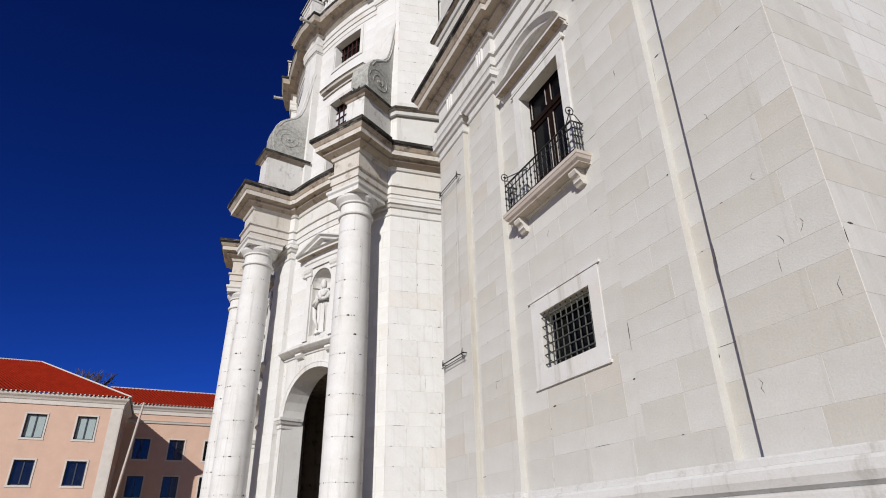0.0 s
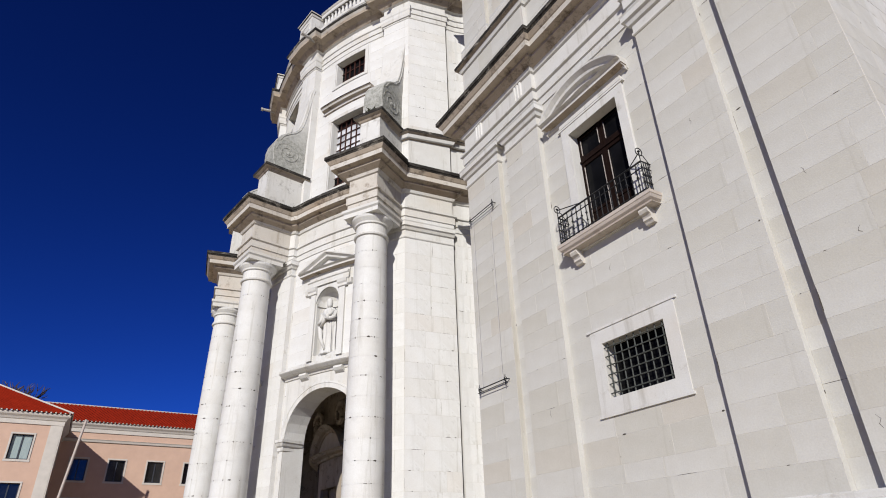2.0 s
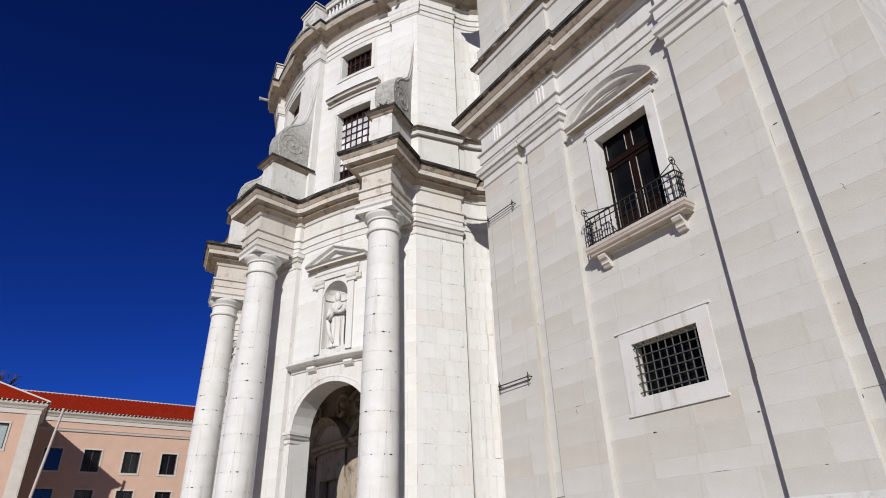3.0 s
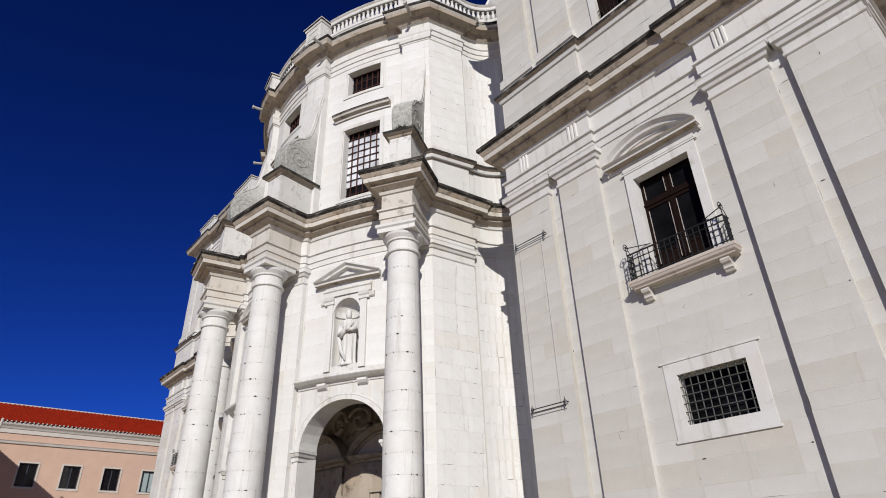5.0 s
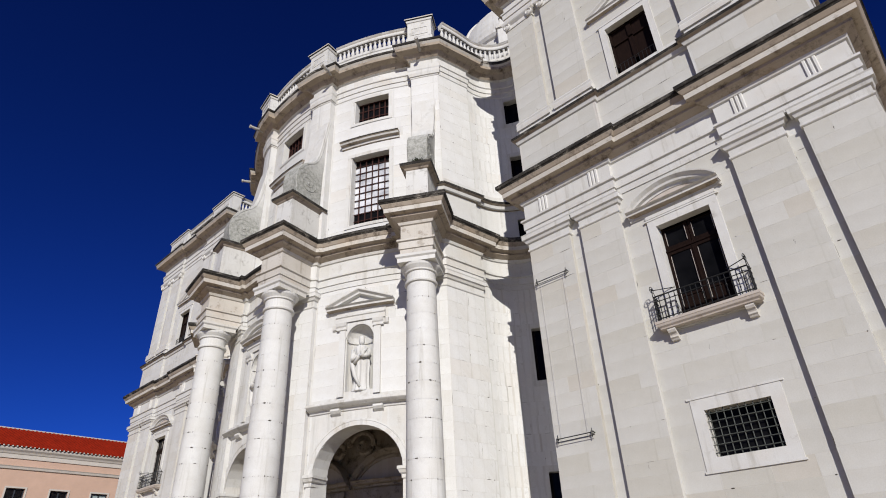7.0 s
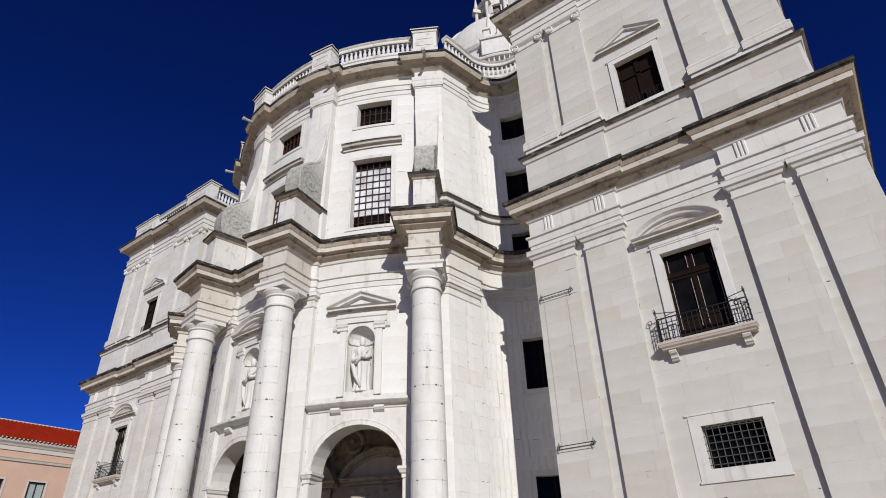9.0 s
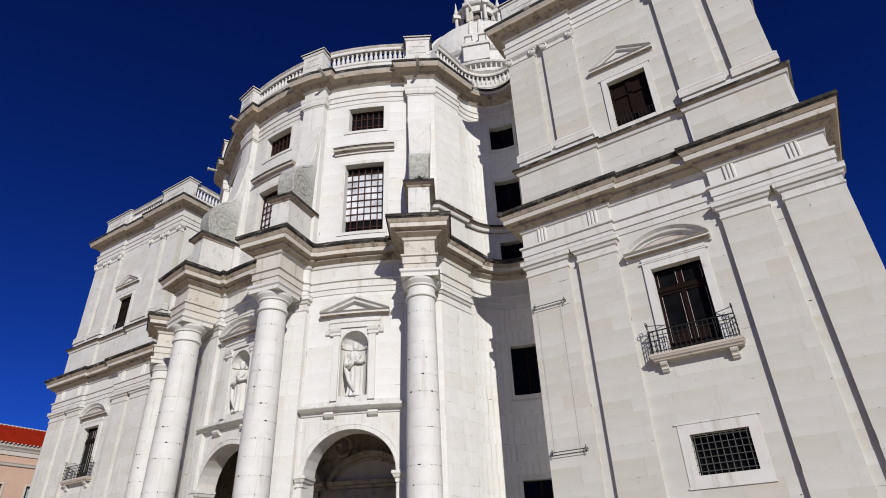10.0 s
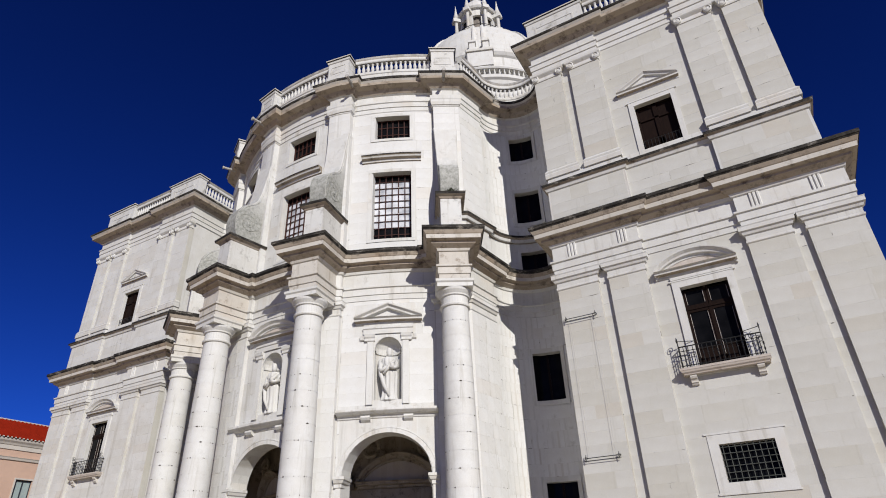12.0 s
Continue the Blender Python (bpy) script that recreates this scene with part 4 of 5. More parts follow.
    for k in range(2):
        a, b = x0 + (x1 - x0) * k / 2, x0 + (x1 - x0) * (k + 1) / 2
        p = Lump()
        for u0, u1, v0, v1 in ((a, a + 0.12, 23.97, 27.5), (b - 0.12, b, 23.97, 27.5), (a, b, 23.97, 24.9), (a, b, 26.4, 26.52), (a, b, 27.36, 27.5)):
            p.box(ID, u0, u1, 0.58, 0.68, v0, v1)
        p.make("casement", wood_dark, win)
    for k in range(11):
        p = Lump()
        x = x0 + (x1 - x0) * (k + 0.5) / 11
        p.tube([(x, 0.33, 23.97), (x, 0.33, 24.85)], 0.016, 5)
        p.make("bar", iron, win)
    p = Lump()
    p.tube([(x0, 0.33, 24.8), (x1, 0.33, 24.8)], 0.018, 5)
    p.make("rail", iron, win)
    ped = thing("triangular_pediment", "triangular stone pediment above a tower window", "pediment", "tower pediments")
    triangle_pediment(lambda s, z, d: (X(1.5 + s), 0.3 + d, z), 1.8, 28.75, 0.85, 0.34, ped, stone)
    if near:
        # cable held off the corner pilaster by two iron brackets
        cab = thing("cable_bracket", "thin cables stretched between two iron wall brackets", "cable", "wall cables")
        for z in (14.95, 7.78):
            p = Lump()
            p.tube([(-5.55, YP, z), (-5.55, -0.05, z), (-3.85, -0.05, z), (-3.85, YP, z)], 0.02)
            p.tube([(-5.6, -0.05, z - 0.12), (-3.8, -0.05, z - 0.12)], 0.014)
            for x in (-5.5, -3.9):
                p.tube([(x, -0.05, z - 0.18), (x, -0.07, z + 0.02), (x, -0.05, z + 0.16)], 0.016)
                p.tube([(x + 0.07 * math.cos(a), -0.05, z + 0.07 * math.sin(a)) for a in [i * math.pi / 4 for i in range(9)]], 0.012)
            p.make("bracket", iron, cab)
        for x in (-5.3, -4.05):
            p = Lump()
            p.tube([(x, -0.05, 7.7), (x + 0.015, -0.05, 11.0), (x, -0.05, 15.0)], 0.007, 4)
            p.make("cable", plain("grey_cable", (0.35, 0.34, 0.33), 0.6), cab)


tower_things(1, True)
tower_things(-1, False)

# ---- things in the bays of the bow ----
local = lambda r: (lambda s, z, d: ((r - d) * math.sin(radians(s)), -(r - d) * math.cos(radians(s)), z))
DEG = math.degrees(1 / R_LOW)
BAY_TURN = {20.5: 5.75, 0.0: 0.0, -20.5: -5.75}      # the outer bays stand turned a little against the circle


def bay_pose(th):
    return pose(*bow(th, R_LOW), 0, 0, 0, th + BAY_TURN.get(th, 0.0)) @ pose(0, R_LOW, 0)



def on_bays(build, angles=BAYS):
    first = build()
    for th in angles[1:]:
        copy_thing(first, bay_pose(th))
    first.matrix_basis = bay_pose(angles[0])
    return first


def strip(lump, f, s0, s1, prof, n=10, slot=0):
    """A moulding of (out, z) along the sheet from s0 to s1, with returned ends."""
    rows = [[f(s0 + (s1 - s0) * i / n, z, -o) for i in range(n + 1)] for o, z in prof]
    for a, b in zip(rows, rows[1:]):
        for i in range(n):
            lump.quad(a[i], a[i + 1], b[i + 1], b[i], slot=slot[rows.index(a)] if isinstance(slot, list) else slot)
    end = slot[0] if isinstance(slot, list) else slot
    lump.quad(*[r[0] for r in rows], slot=end), lump.quad(*[r[-1] for r in rows], slot=end)


def arch_trim():
    t = thing("arch_surround", "smooth stone arch surround with moulded imposts", "arch", "porch arches", "structure")
    f = local(R_LOW)
    p = Lump()
    half, n = 6.6, 24
    ring = lambda k, i: (k * half * math.cos(math.pi * i / n), 7.7 + k * 2.2 * math.sin(math.pi * i / n) + 0.0)
    prof = [(1.0, 0.05), (1.1, 0.05), (1.105, 0.07), (1.14, 0.07), (1.14, 0.0)]
    rows = [[f(*ring(k, i), -o) for i in range(n + 1)] for k, o in prof]
    for a, b in zip(rows, rows[1:]):
        for i in range(n):
            p.quad(a[i], a[i + 1], b[i + 1], b[i])
    rows = [[f(*ring(1.0, i), d) for i in range(n + 1)] for d in (-0.05, -0.002)]
    for i in range(n):
        p.quad(rows[0][i], rows[0][i + 1], rows[1][i + 1], rows[1][i])
    p.make("archivolt", stone, t)
    for sg in (-1, 1):
        j = Lump()
        a, b = sorted((sg * 6.62, sg * 7.4))
        wall(j, lambda s, z, d: f(s, z, d - 0.06), a, b, GROUND, 7.3, 1.0, (), 1.0)
        j.make("jamb", stone, t)
        m = Lump()
        a, b = sorted((sg * 5.6, sg * 7.6))
        rows = []
        for o, z in ((0.06, 7.2), (0.12, 7.24), (0.12, 7.4), (0.2, 7.46), (0.26, 7.6), (0.3, 7.62), (0.3, 7.76), (0.0, 7.78)):
            e = (o - 0.06) * DEG * 1.0
            inner = sg * (6.6 - e)
            rows.append([f(sg * 7.6, z, -o), f(inner, z, -o), f(inner, z, 1.0)])
        for a_, b_ in zip(rows, rows[1:]):
            for i in range(2):
                m.quad(a_[i], a_[i + 1], b_[i + 1], b_[i])
        m.quad(*[r[0] for r in rows])
        m.make("impost", stone, t)
    return t


on_bays(arch_trim)


def ledge():
    t = thing("ledge", "moulded stone ledge on two small brackets under a niche", "ledge", "niche ledges")
    p = Lump()
    strip(p, local(R_LOW), -7.6, 7.6, [(0.0, 10.65), (0.06, 10.68), (0.1, 10.8), (0.3, 10.86), (0.44, 10.96), (0.48, 11.0), (0.48, 11.12), (0.0, 11.2)])
    p.make("shelf", stone, t)
    for s in (-3.2, 3.2):
        b = Lump()
        rows = [[local(R_LOW)(s + ds, z, -o) for o, z in ((0.0, 10.75), (0.26, 10.78), (0.28, 10.68), (0.18, 10.56), (0.08, 10.5), (0.0, 10.46))] for ds in (-0.7, -0.55, 0.55, 0.7)]
        b.solid(rows)
        b.make("bracket", stone, t)
    return t


on_bays(ledge)


def niche():
    t = thing("niche", "round-headed statue niche framed by slim stone pilasters", "niche", "statue niches")
    f, n, half = local(R_LOW), 14, 2.15
    hw = radians(half) * R_LOW
    p = Lump()
    ang = [math.pi * i / n for i in range(n + 1)]
    at = lambda a, k, z: (-hw * k * math.cos(a), -R_LOW + 0.03 + hw * k * math.sin(a) * 0.9, z)
    for i in range(n):
        p.quad(at(ang[i], 1, 11.6), at(ang[i + 1], 1, 11.6), at(ang[i + 1], 1, 14.5), at(ang[i], 1, 14.5))
        for k in range(5):
            e0, e1 = math.pi / 2 * k / 5, math.pi / 2 * (k + 1) / 5
            p.quad(at(ang[i], math.cos(e0), 14.5 + hw * math.sin(e0)), at(ang[i + 1], math.cos(e0), 14.5 + hw * math.sin(e0)),
                   at(ang[i + 1], math.cos(e1), 14.5 + hw * math.sin(e1)), at(ang[i], math.cos(e1), 14.5 + hw * math.sin(e1)))
    p.quad(*[at(a, 1, 11.62) for a in ang])
    p.make("recess", stone, t, smooth=True)
    band = Lump()
    for i in range(n):
        for (k0, z0), (k1, z1) in zip(((1.0, 14.35), (0.9, 14.38), (0.9, 14.5), (1.0, 14.53)), ((0.9, 14.38), (0.9, 14.5), (1.0, 14.53), (1.0, 14.53))):
            band.quad(at(ang[i], k0, z0), at(ang[i + 1], k0, z0), at(ang[i + 1], k1, z1), at(ang[i], k1, z1))
    band.make("band", stone, t)
    for sg in (-1, 1):
        q = Lump()
        a, b = sorted((sg * 2.3, sg * 3.3))
        wall(q, lambda s, z, d: f(s, z, d - 0.1), a, b, 11.4, 15.1, 0.2, (), 1.0)
        q.make("pilaster", stone, t)
        q = Lump()
        a, b = sorted((sg * 2.1, sg * 3.75))
        strip(q, f, a, b, [(0.08, 15.02), (0.16, 15.06), (0.16, 15.2), (0.22, 15.28), (0.26, 15.44), (0.0, 15.46)], 3)
        q.make("capital", stone, t)
        q = Lump()
        a, b = sorted((sg * 3.6, sg * 4.5))
        strip(q, f, a, b, [(0.04, 15.1), (0.12, 15.16), (0.16, 15.4), (0.0, 15.44)], 3)
        q.make("ear", stone, t)
    q = Lump()
    strip(q, f, -4.0, 4.0, [(0.1, 15.46), (0.14, 15.48), (0.14, 15.75), (0.2, 15.8), (0.2, 15.9), (0.05, 15.92), (0.05, 16.25), (0.0, 16.25)], 8)
    q.make("entablature", stone, t)
    q = Lump()                                     # spandrels over the round head
    m = 12
    for i in range(m):
        s0, s1 = -2.3 + 4.6 * i / m, -2.3 + 4.6 * (i + 1) / m
        hd = lambda s: 14.5 + hw * math.sqrt(max(0, 1 - (s / 2.15) ** 2))
        q.quad(f(s0, hd(s0), -0.05), f(s1, hd(s1), -0.05), f(s1, 15.46, -0.05), f(s0, 15.46, -0.05))
    q.make("spandrel", stone, t)
    return t


on_bays(niche)


def statue(seed):
    """A robed standing figure as one plain mesh: draped lower body, torso, bent arms and a bowed head."""
    r, p = random.Random(seed), Lump()
    n = 60
    prof = [(0.0, 0.0), (0.44, 0.0), (0.46, 0.06), (0.40, 0.22), (0.37, 0.6), (0.36, 1.0), (0.38, 1.35), (0.40, 1.6), (0.33, 1.85), (0.36, 2.05), (0.40, 2.25), (0.34, 2.42), (0.16, 2.52), (0.11, 2.58)]
    rings = []
    for k, (rad, z) in enumerate(prof):
        fold = 0.15 if z < 1.5 else 0.07
        lean = 0.05 * math.sin(z * 1.4 + seed)
        rings.append([((rad * (1 + fold * math.sin(7 * a + 1.1 * z + seed) + 0.07 * math.sin(15 * a + 0.7 * z + seed))) * math.cos(a) * 1.0 + lean,
                       (rad * (0.72 + fold * 0.5 * math.sin(9 * a + seed))) * math.sin(a), z) for a in [2 * math.pi * i / n for i in range(n)]])
    p.solid(rings)
    p.lathe(pose(0.03, -0.05, 2.6, 6, 0, 0), [(0.0, -0.08), (0.12, -0.05), (0.155, 0.06), (0.165, 0.2), (0.14, 0.34), (0.08, 0.42), (0.0, 0.44)], 14)
    for sg in (-1, 1):
        p.tube([(sg * 0.36, 0.0, 2.25), (sg * 0.47, -0.08, 1.85), (sg * 0.34, -0.34, 1.7 + 0.1 * sg), (sg * 0.08, -0.42, 1.85)], [0.13, 0.14, 0.11, 0.07], 8)
    p.tube([(-0.5, 0.02, 2.3), (-0.42, -0.22, 1.5), (-0.2, -0.34, 0.8), (0.1, -0.33, 0.2)], [0.12, 0.13, 0.11, 0.06], 8)
    p.tube([(0.34, -0.1, 2.3), (0.1, -0.34, 1.9), (-0.25, -0.32, 1.45)], [0.1, 0.12, 0.08], 8)
    p.box(pose(0.24, -0.42, 1.85, 20, 10, 0), -0.12, 0.12, -0.05, 0.05, -0.16, 0.16)
    return tagged(p.make("statue", stone, smooth=True), "pale stone statue of a robed standing figure in a niche", "statue", "niche statues")


for n, th in enumerate(BAYS):
    s = statue(n)
    q = bow(th, R_LOW - 0.2)
    s.matrix_basis = pose(q.x, q.y, 11.62, 0, 0, th + BAY_TURN[th])


def bay_triangle():
    t = thing("triangular_pediment", "triangular stone pediment above a statue niche", "pediment", "niche pediments")
    triangle_pediment(local(R_LOW), 5.4, 16.4, 0.76, 0.5, t, stone)
    return t


on_bays(bay_triangle, (BAYS[0], BAYS[2]))
t = thing("curved_pediment", "segmental stone pediment above the middle niche", "pediment", "niche pediments")
curved_pediment(local(R_LOW), 5.4, 16.4, 0.8, 0.5, t, stone)
t.matrix_basis = bay_pose(0)


def pale_nodes(t, b):
    t.links.new(ramp(t, noise_of(t, 0.9, 4, 0.6), [(0.35, (0.30, 0.31, 0.33)), (0.6, (0.62, 0.63, 0.65))]), b.inputs["Base Color"])
    b.inputs["Roughness"].default_value = 0.12


pale_glass = material("pale_window_glass", pale_nodes)


def grid_window(z0, z1, cols, rows, pane_mat, frame_mat, label, dark_rows=0, bar=0.03, half=3.8):
    def build():
        t = thing("grid_window", label, "window", "windows of the bow")
        f = local(R_UP)
        for k in range(rows):
            for c in range(cols):
                p = Lump()
                a, b = -half + 2 * half * c / cols, -half + 2 * half * (c + 1) / cols
                za, zb = z0 + (z1 - z0) * k / rows, z0 + (z1 - z0) * (k + 1) / rows
                tilt = 0.012 * math.sin(3 * c + 5 * k)
                p.quad(f(a, za, 0.5 + tilt), f(b, za, 0.5 - tilt), f(b, zb, 0.5 - tilt * 0.6), f(a, zb, 0.5 + tilt * 0.6))
                p.make("pane", glass if k < dark_rows or k >= rows - (1 if dark_rows else 0) else pane_mat, t)
        for c in range(cols + 1):
            p = Lump()
            s = -half + 2 * half * c / cols
            e = DEG * (bar if 0 < c < cols else 0.1)
            wall(p, lambda u, z, d: f(u, z, d + 0.42), max(-half, s - e), min(half, s + e), z0, z1, 0.08)
            p.make("mullion", frame_mat, t)
        for k in range(rows + 1):
            p = Lump()
            z = z0 + (z1 - z0) * k / rows
            e = bar * 0.8 if 0 < k < rows else 0.09
            wall(p, lambda u, zz, d: f(u, zz, d + 0.43), -half, half, max(z0, z - e), min(z1, z + e), 0.07, (), 1.9)
            p.make("crossbar", frame_mat, t)
        for s0, s1, za, zb in ((-half - 0.7, half + 0.7, z1 + 0.004, z1 + 0.26), (-half - 0.7, half + 0.7, z0 - 0.22, z0 - 0.004), (-half - 0.7, -half - 0.02, z0, z1), (half + 0.02, half + 0.7, z0, z1)):
            p = Lump()
            wall(p, lambda u, zz, d: f(u, zz, d - 0.05), s0, s1, za, zb, 0.3, (), 1.5)
            p.make("surround", stone, t)
        return t
    on_bays(build)


grid_window(22.2, 27.5, 6, 10, pale_glass, wood_red, "tall gridded window with pale panes and red-brown bars", 2)
grid_window(30.45, 32.5, 6, 3, glass, wood_red, "low wide window with dark panes and red-brown bars", 0, 0.035, 3.6)


def hood():
    t = thing("window_hood", "long moulded stone hood above a tall window", "hood mould", "window hoods")
    p = Lump()
    # slot 0 colours the downward faces with stain and shade, 2 is lichen
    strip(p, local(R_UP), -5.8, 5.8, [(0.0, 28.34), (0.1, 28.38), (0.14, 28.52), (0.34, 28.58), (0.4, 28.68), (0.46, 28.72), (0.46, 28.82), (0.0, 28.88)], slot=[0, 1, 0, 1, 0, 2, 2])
    p.make("moulding", [stone_worn_shade, stone, stone_lichen], t)
    return t


on_bays(hood)


def scroll_buttress():
    """A pedestal over a column, and the big scroll that leans from it to the wall."""
    t = thing("scroll_buttress", "grey weathered stone scroll on a square pedestal over a column", "buttress", "scroll buttresses")
    p = Lump()
    ring = [Vector(q) for q in ((0.63, -20.2), (0.63, -22.85), (-0.63, -22.85), (-0.63, -20.2))]
    sweep(p, ring, [(0.12, 20.6), (0.12, 20.78), (0.0, 20.84), (0.0, 23.36)])
    p.make("pedestal", stone_blotched, t)
    p = Lump()
    # underside faces take the brown stone that has shade in its colour
    sweep(p, ring, [(0.0, 23.36), (0.05, 23.4), (0.12, 23.52), (0.28, 23.58), (0.31, 23.76), (0.0, 23.82), (-0.6, 23.82)], [1, 1, 1, 0, 0, 0])
    p.make("pedestal_cap", [stone_lichen, stone_worn_shade], t)
    front = [(22.45, 23.82), (22.6, 24.3), (22.7, 24.8), (22.7, 25.35), (22.58, 25.9), (22.32, 26.35), (21.95, 26.66), (21.56, 26.92), (21.28, 27.28), (21.1, 27.85),
             (20.97, 28.55), (20.87, 29.25), (20.78, 29.95), (20.69, 30.6), (20.6, 31.0)]
    n = len(front)
    half = [0.6 + 0.26 * (k / (n - 1)) ** 2 for k in range(n)]           # widens upwards into the pier
    p, e = Lump(), 0.04
    p.solid([[(-h, -20.0, z), (-h, -r + e, z), (-h + e, -r, z), (h - e, -r, z), (h, -r + e, z), (h, -20.0, z)] for (r, z), h in zip(front, half)])
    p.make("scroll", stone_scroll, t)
    for sg in (-1, 1):
        sp = Lump()
        pts = []
        for i in range(40):
            a = i * 0.33
            rr = 0.82 * (1 - i / 46)
            pts.append((sg * 0.605, -21.7 - rr * math.cos(a), 25.15 + rr * math.sin(a) * 0.95))
        sp.tube(list(reversed(pts)), 0.032, 6)
        sp.tube([(sg * (h + 0.005), -(r - 0.2), z) for (r, z), h in zip(front[4:], half[4:])], 0.028, 6)
        sp.lathe(pose(sg * 0.58, -21.7, 25.15, 0, 90 * sg, 0), [(0.0, 0.0), (0.11, 0.0), (0.1, 0.06), (0.0, 0.09)], 12)
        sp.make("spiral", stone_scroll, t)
    return t


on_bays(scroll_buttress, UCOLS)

# ---- balustrades ----
bal_mesh = Lump()
bal_mesh.lathe(ID, [(0.13, 0.0), (0.13, 0.1), (0.09, 0.14), (0.07, 0.22), (0.12, 0.4), (0.145, 0.55), (0.12, 0.72), (0.075, 0.92), (0.07, 1.02), (0.1, 1.06), (0.12, 1.1), (0.12, 1.2)], 10)
seed_bal = bal_mesh.make("baluster", stone, smooth=True)
bal_data = seed_bal.data
bpy.data.objects.remove(seed_bal)


def balustrade(path, gap=0.36, blind=0.0, label="stone balustrade of turned balusters along the roof edge"):
    t = thing("balustrade", label, "balustrade", "roof balustrades")
    low, top = Lump(), Lump()
    sweep(low, path, [(0.22, 35.35), (0.22, 36.36), (0.28, 36.42), (0.28, 36.64), (-0.28, 36.64), (-0.28, 35.35)])
    low.make("plinth", stone_blotched, t)
    sweep(top, path, [(-0.2, 37.68), (0.2, 37.68), (0.24, 37.75), (0.24, 37.93), (0.3, 38.0), (0.32, 38.14), (0.24, 38.22), (-0.28, 38.22), (-0.2, 37.68)], [1, 0, 0, 3, 1, 2, 2, 0])
    top.make("rail", [stone, stone_grey, stone_lichen, stone_stained], t)
    run = 0.0
    for a, b in zip(path, path[1:]):
        d = (Vector(b) - Vector(a)).length
        while run < d:
            q = Vector(a).lerp(Vector(b), run / d)
            ob = new("baluster", bal_data)
            ob.parent, ob.location, ob.scale = t, (q.x, q.y, 36.64), (1, 1, 0.87)
            run += gap
        run -= d
    return t


def pedestal(m, half, deep=0.42, top=38.3):
    t = thing("parapet_pedestal", "square stone pedestal with a weathered cap on the roof edge", "pedestal", "parapet pedestals")
    p = Lump()
    ring = [Vector(q) for q in ((half, deep), (half, -deep), (-half, -deep), (-half, deep))]
    sweep(p, ring, [(0.08, 35.35), (0.08, 36.2), (0.0, 36.28), (0.0, top - 0.44)], None, True)
    p.make("die", stone_blotched, t)
    p = Lump()
    sweep(p, ring, [(0.0, top - 0.44), (0.06, top - 0.4), (0.1, top - 0.26), (0.18, top - 0.2), (0.18, top - 0.1), (0.0, top), (-min(half, deep), top)], [0, 0, 1, 2, 1, 1], True)
    p.make("cap", [stone, stone_lichen, stone_stained], t)
    p = Lump()
    for x0, x1, z0, z1 in ((-half * 0.7, half * 0.7, 37.22, 37.28), (-half * 0.7, half * 0.7, 36.56, 36.62), (-half * 0.7, -half * 0.64, 36.62, 37.22), (half * 0.64, half * 0.7, 36.62, 37.22)):
        p.box(ID, x0, x1, -deep - 0.03, -deep + 0.02, z0, z1)
    p.make("moulded_panel", stone, t)
    t.matrix_basis = m


for c in BAYS:
    balustrade([bow(c + 7.9 - 15.8 * i / 12, R_UP + 0.3) for i in range(13)])
for c in UCOLS:
    q = bow(c, R_PIER + 0.1)
    pedestal(pose(q.x, q.y, 0, 0, 0, c), 0.86, 0.5, 38.3 if abs(c) > 20 else 38.1)
for sgn in (1, -1):
    X = (lambda x: x) if sgn > 0 else (lambda x: 2 * AX - x)
    path = [Vector((-11.0, 0.3)), Vector((-10.8, 1.5))] + [hollow(180 - (180 - 46) * i / 16, QR - 0.05) for i in range(17)]
    path = [Vector((X(p.x), p.y)) for p in path]
    balustrade(path if sgn < 0 else list(reversed(path)), 0.36)
    for a, b in ((UX0, -1.3), (4.4, UX1)):
        x = (X(a) + X(b)) / 2
        pedestal(pose(x, 0.5, 0), (b - a) / 2, 0.45)
    path = [Vector((X(4.3), 0.5)), Vector((X(-1.2), 0.5))]
    balustrade(path if sgn > 0 else list(reversed(path)))
    if sgn > 0:
        balustrade([Vector((UX1 - 0.4, 13.5)), Vector((UX1 - 0.4, 1.0))])
    else:
        balustrade([Vector((X(UX0 + 0.4), 4.6)), Vector((X(UX0 + 0.4), 1.0))])

# water spouts under the roof edge
for th in (31.3, 12.9, -10.5, -30.0):
    q = bow(th, R_PIER + 0.7)
    sp = thing("water_spout", "stubby round stone water spout on the cornice", "water spout", "water spouts")
    p = Lump()
    p.lathe(pose(0, 0, 0, 90), [(0.16, -0.3), (0.16, 0.0), (0.12, 0.1), (0.1, 0.75), (0.14, 0.8), (0.14, 0.92), (0.06, 0.93)], 10)
    p.make("pipe", stone_grey, sp)
    sp.matrix_basis = pose(q.x, q.y, 35.05, 0, 0, th)


# ---- inside the porch ----
def portal():
    t = thing("inner_portal", "carved stone doorway with a curved pediment inside the porch", "doorway", "inner doorways")
    f = local(15.75)
    # portal stone is the same brown with shade mixed into the colour
    curved_pediment(f, 9.0, 8.1, 1.5, 0.6, t, stone_worn_shade)
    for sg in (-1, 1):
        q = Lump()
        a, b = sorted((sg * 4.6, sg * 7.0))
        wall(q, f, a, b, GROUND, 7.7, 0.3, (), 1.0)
        q.make("jamb", stone_worn_shade, t)
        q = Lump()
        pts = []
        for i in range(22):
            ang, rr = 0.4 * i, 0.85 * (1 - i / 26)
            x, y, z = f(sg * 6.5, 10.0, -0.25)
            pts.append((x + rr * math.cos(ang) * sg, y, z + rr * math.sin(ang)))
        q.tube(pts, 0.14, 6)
        q.make("scroll", stone_worn_shade, t)
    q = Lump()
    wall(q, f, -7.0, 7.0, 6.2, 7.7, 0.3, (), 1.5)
    q.make("lintel", stone_worn_shade, t)
    return t


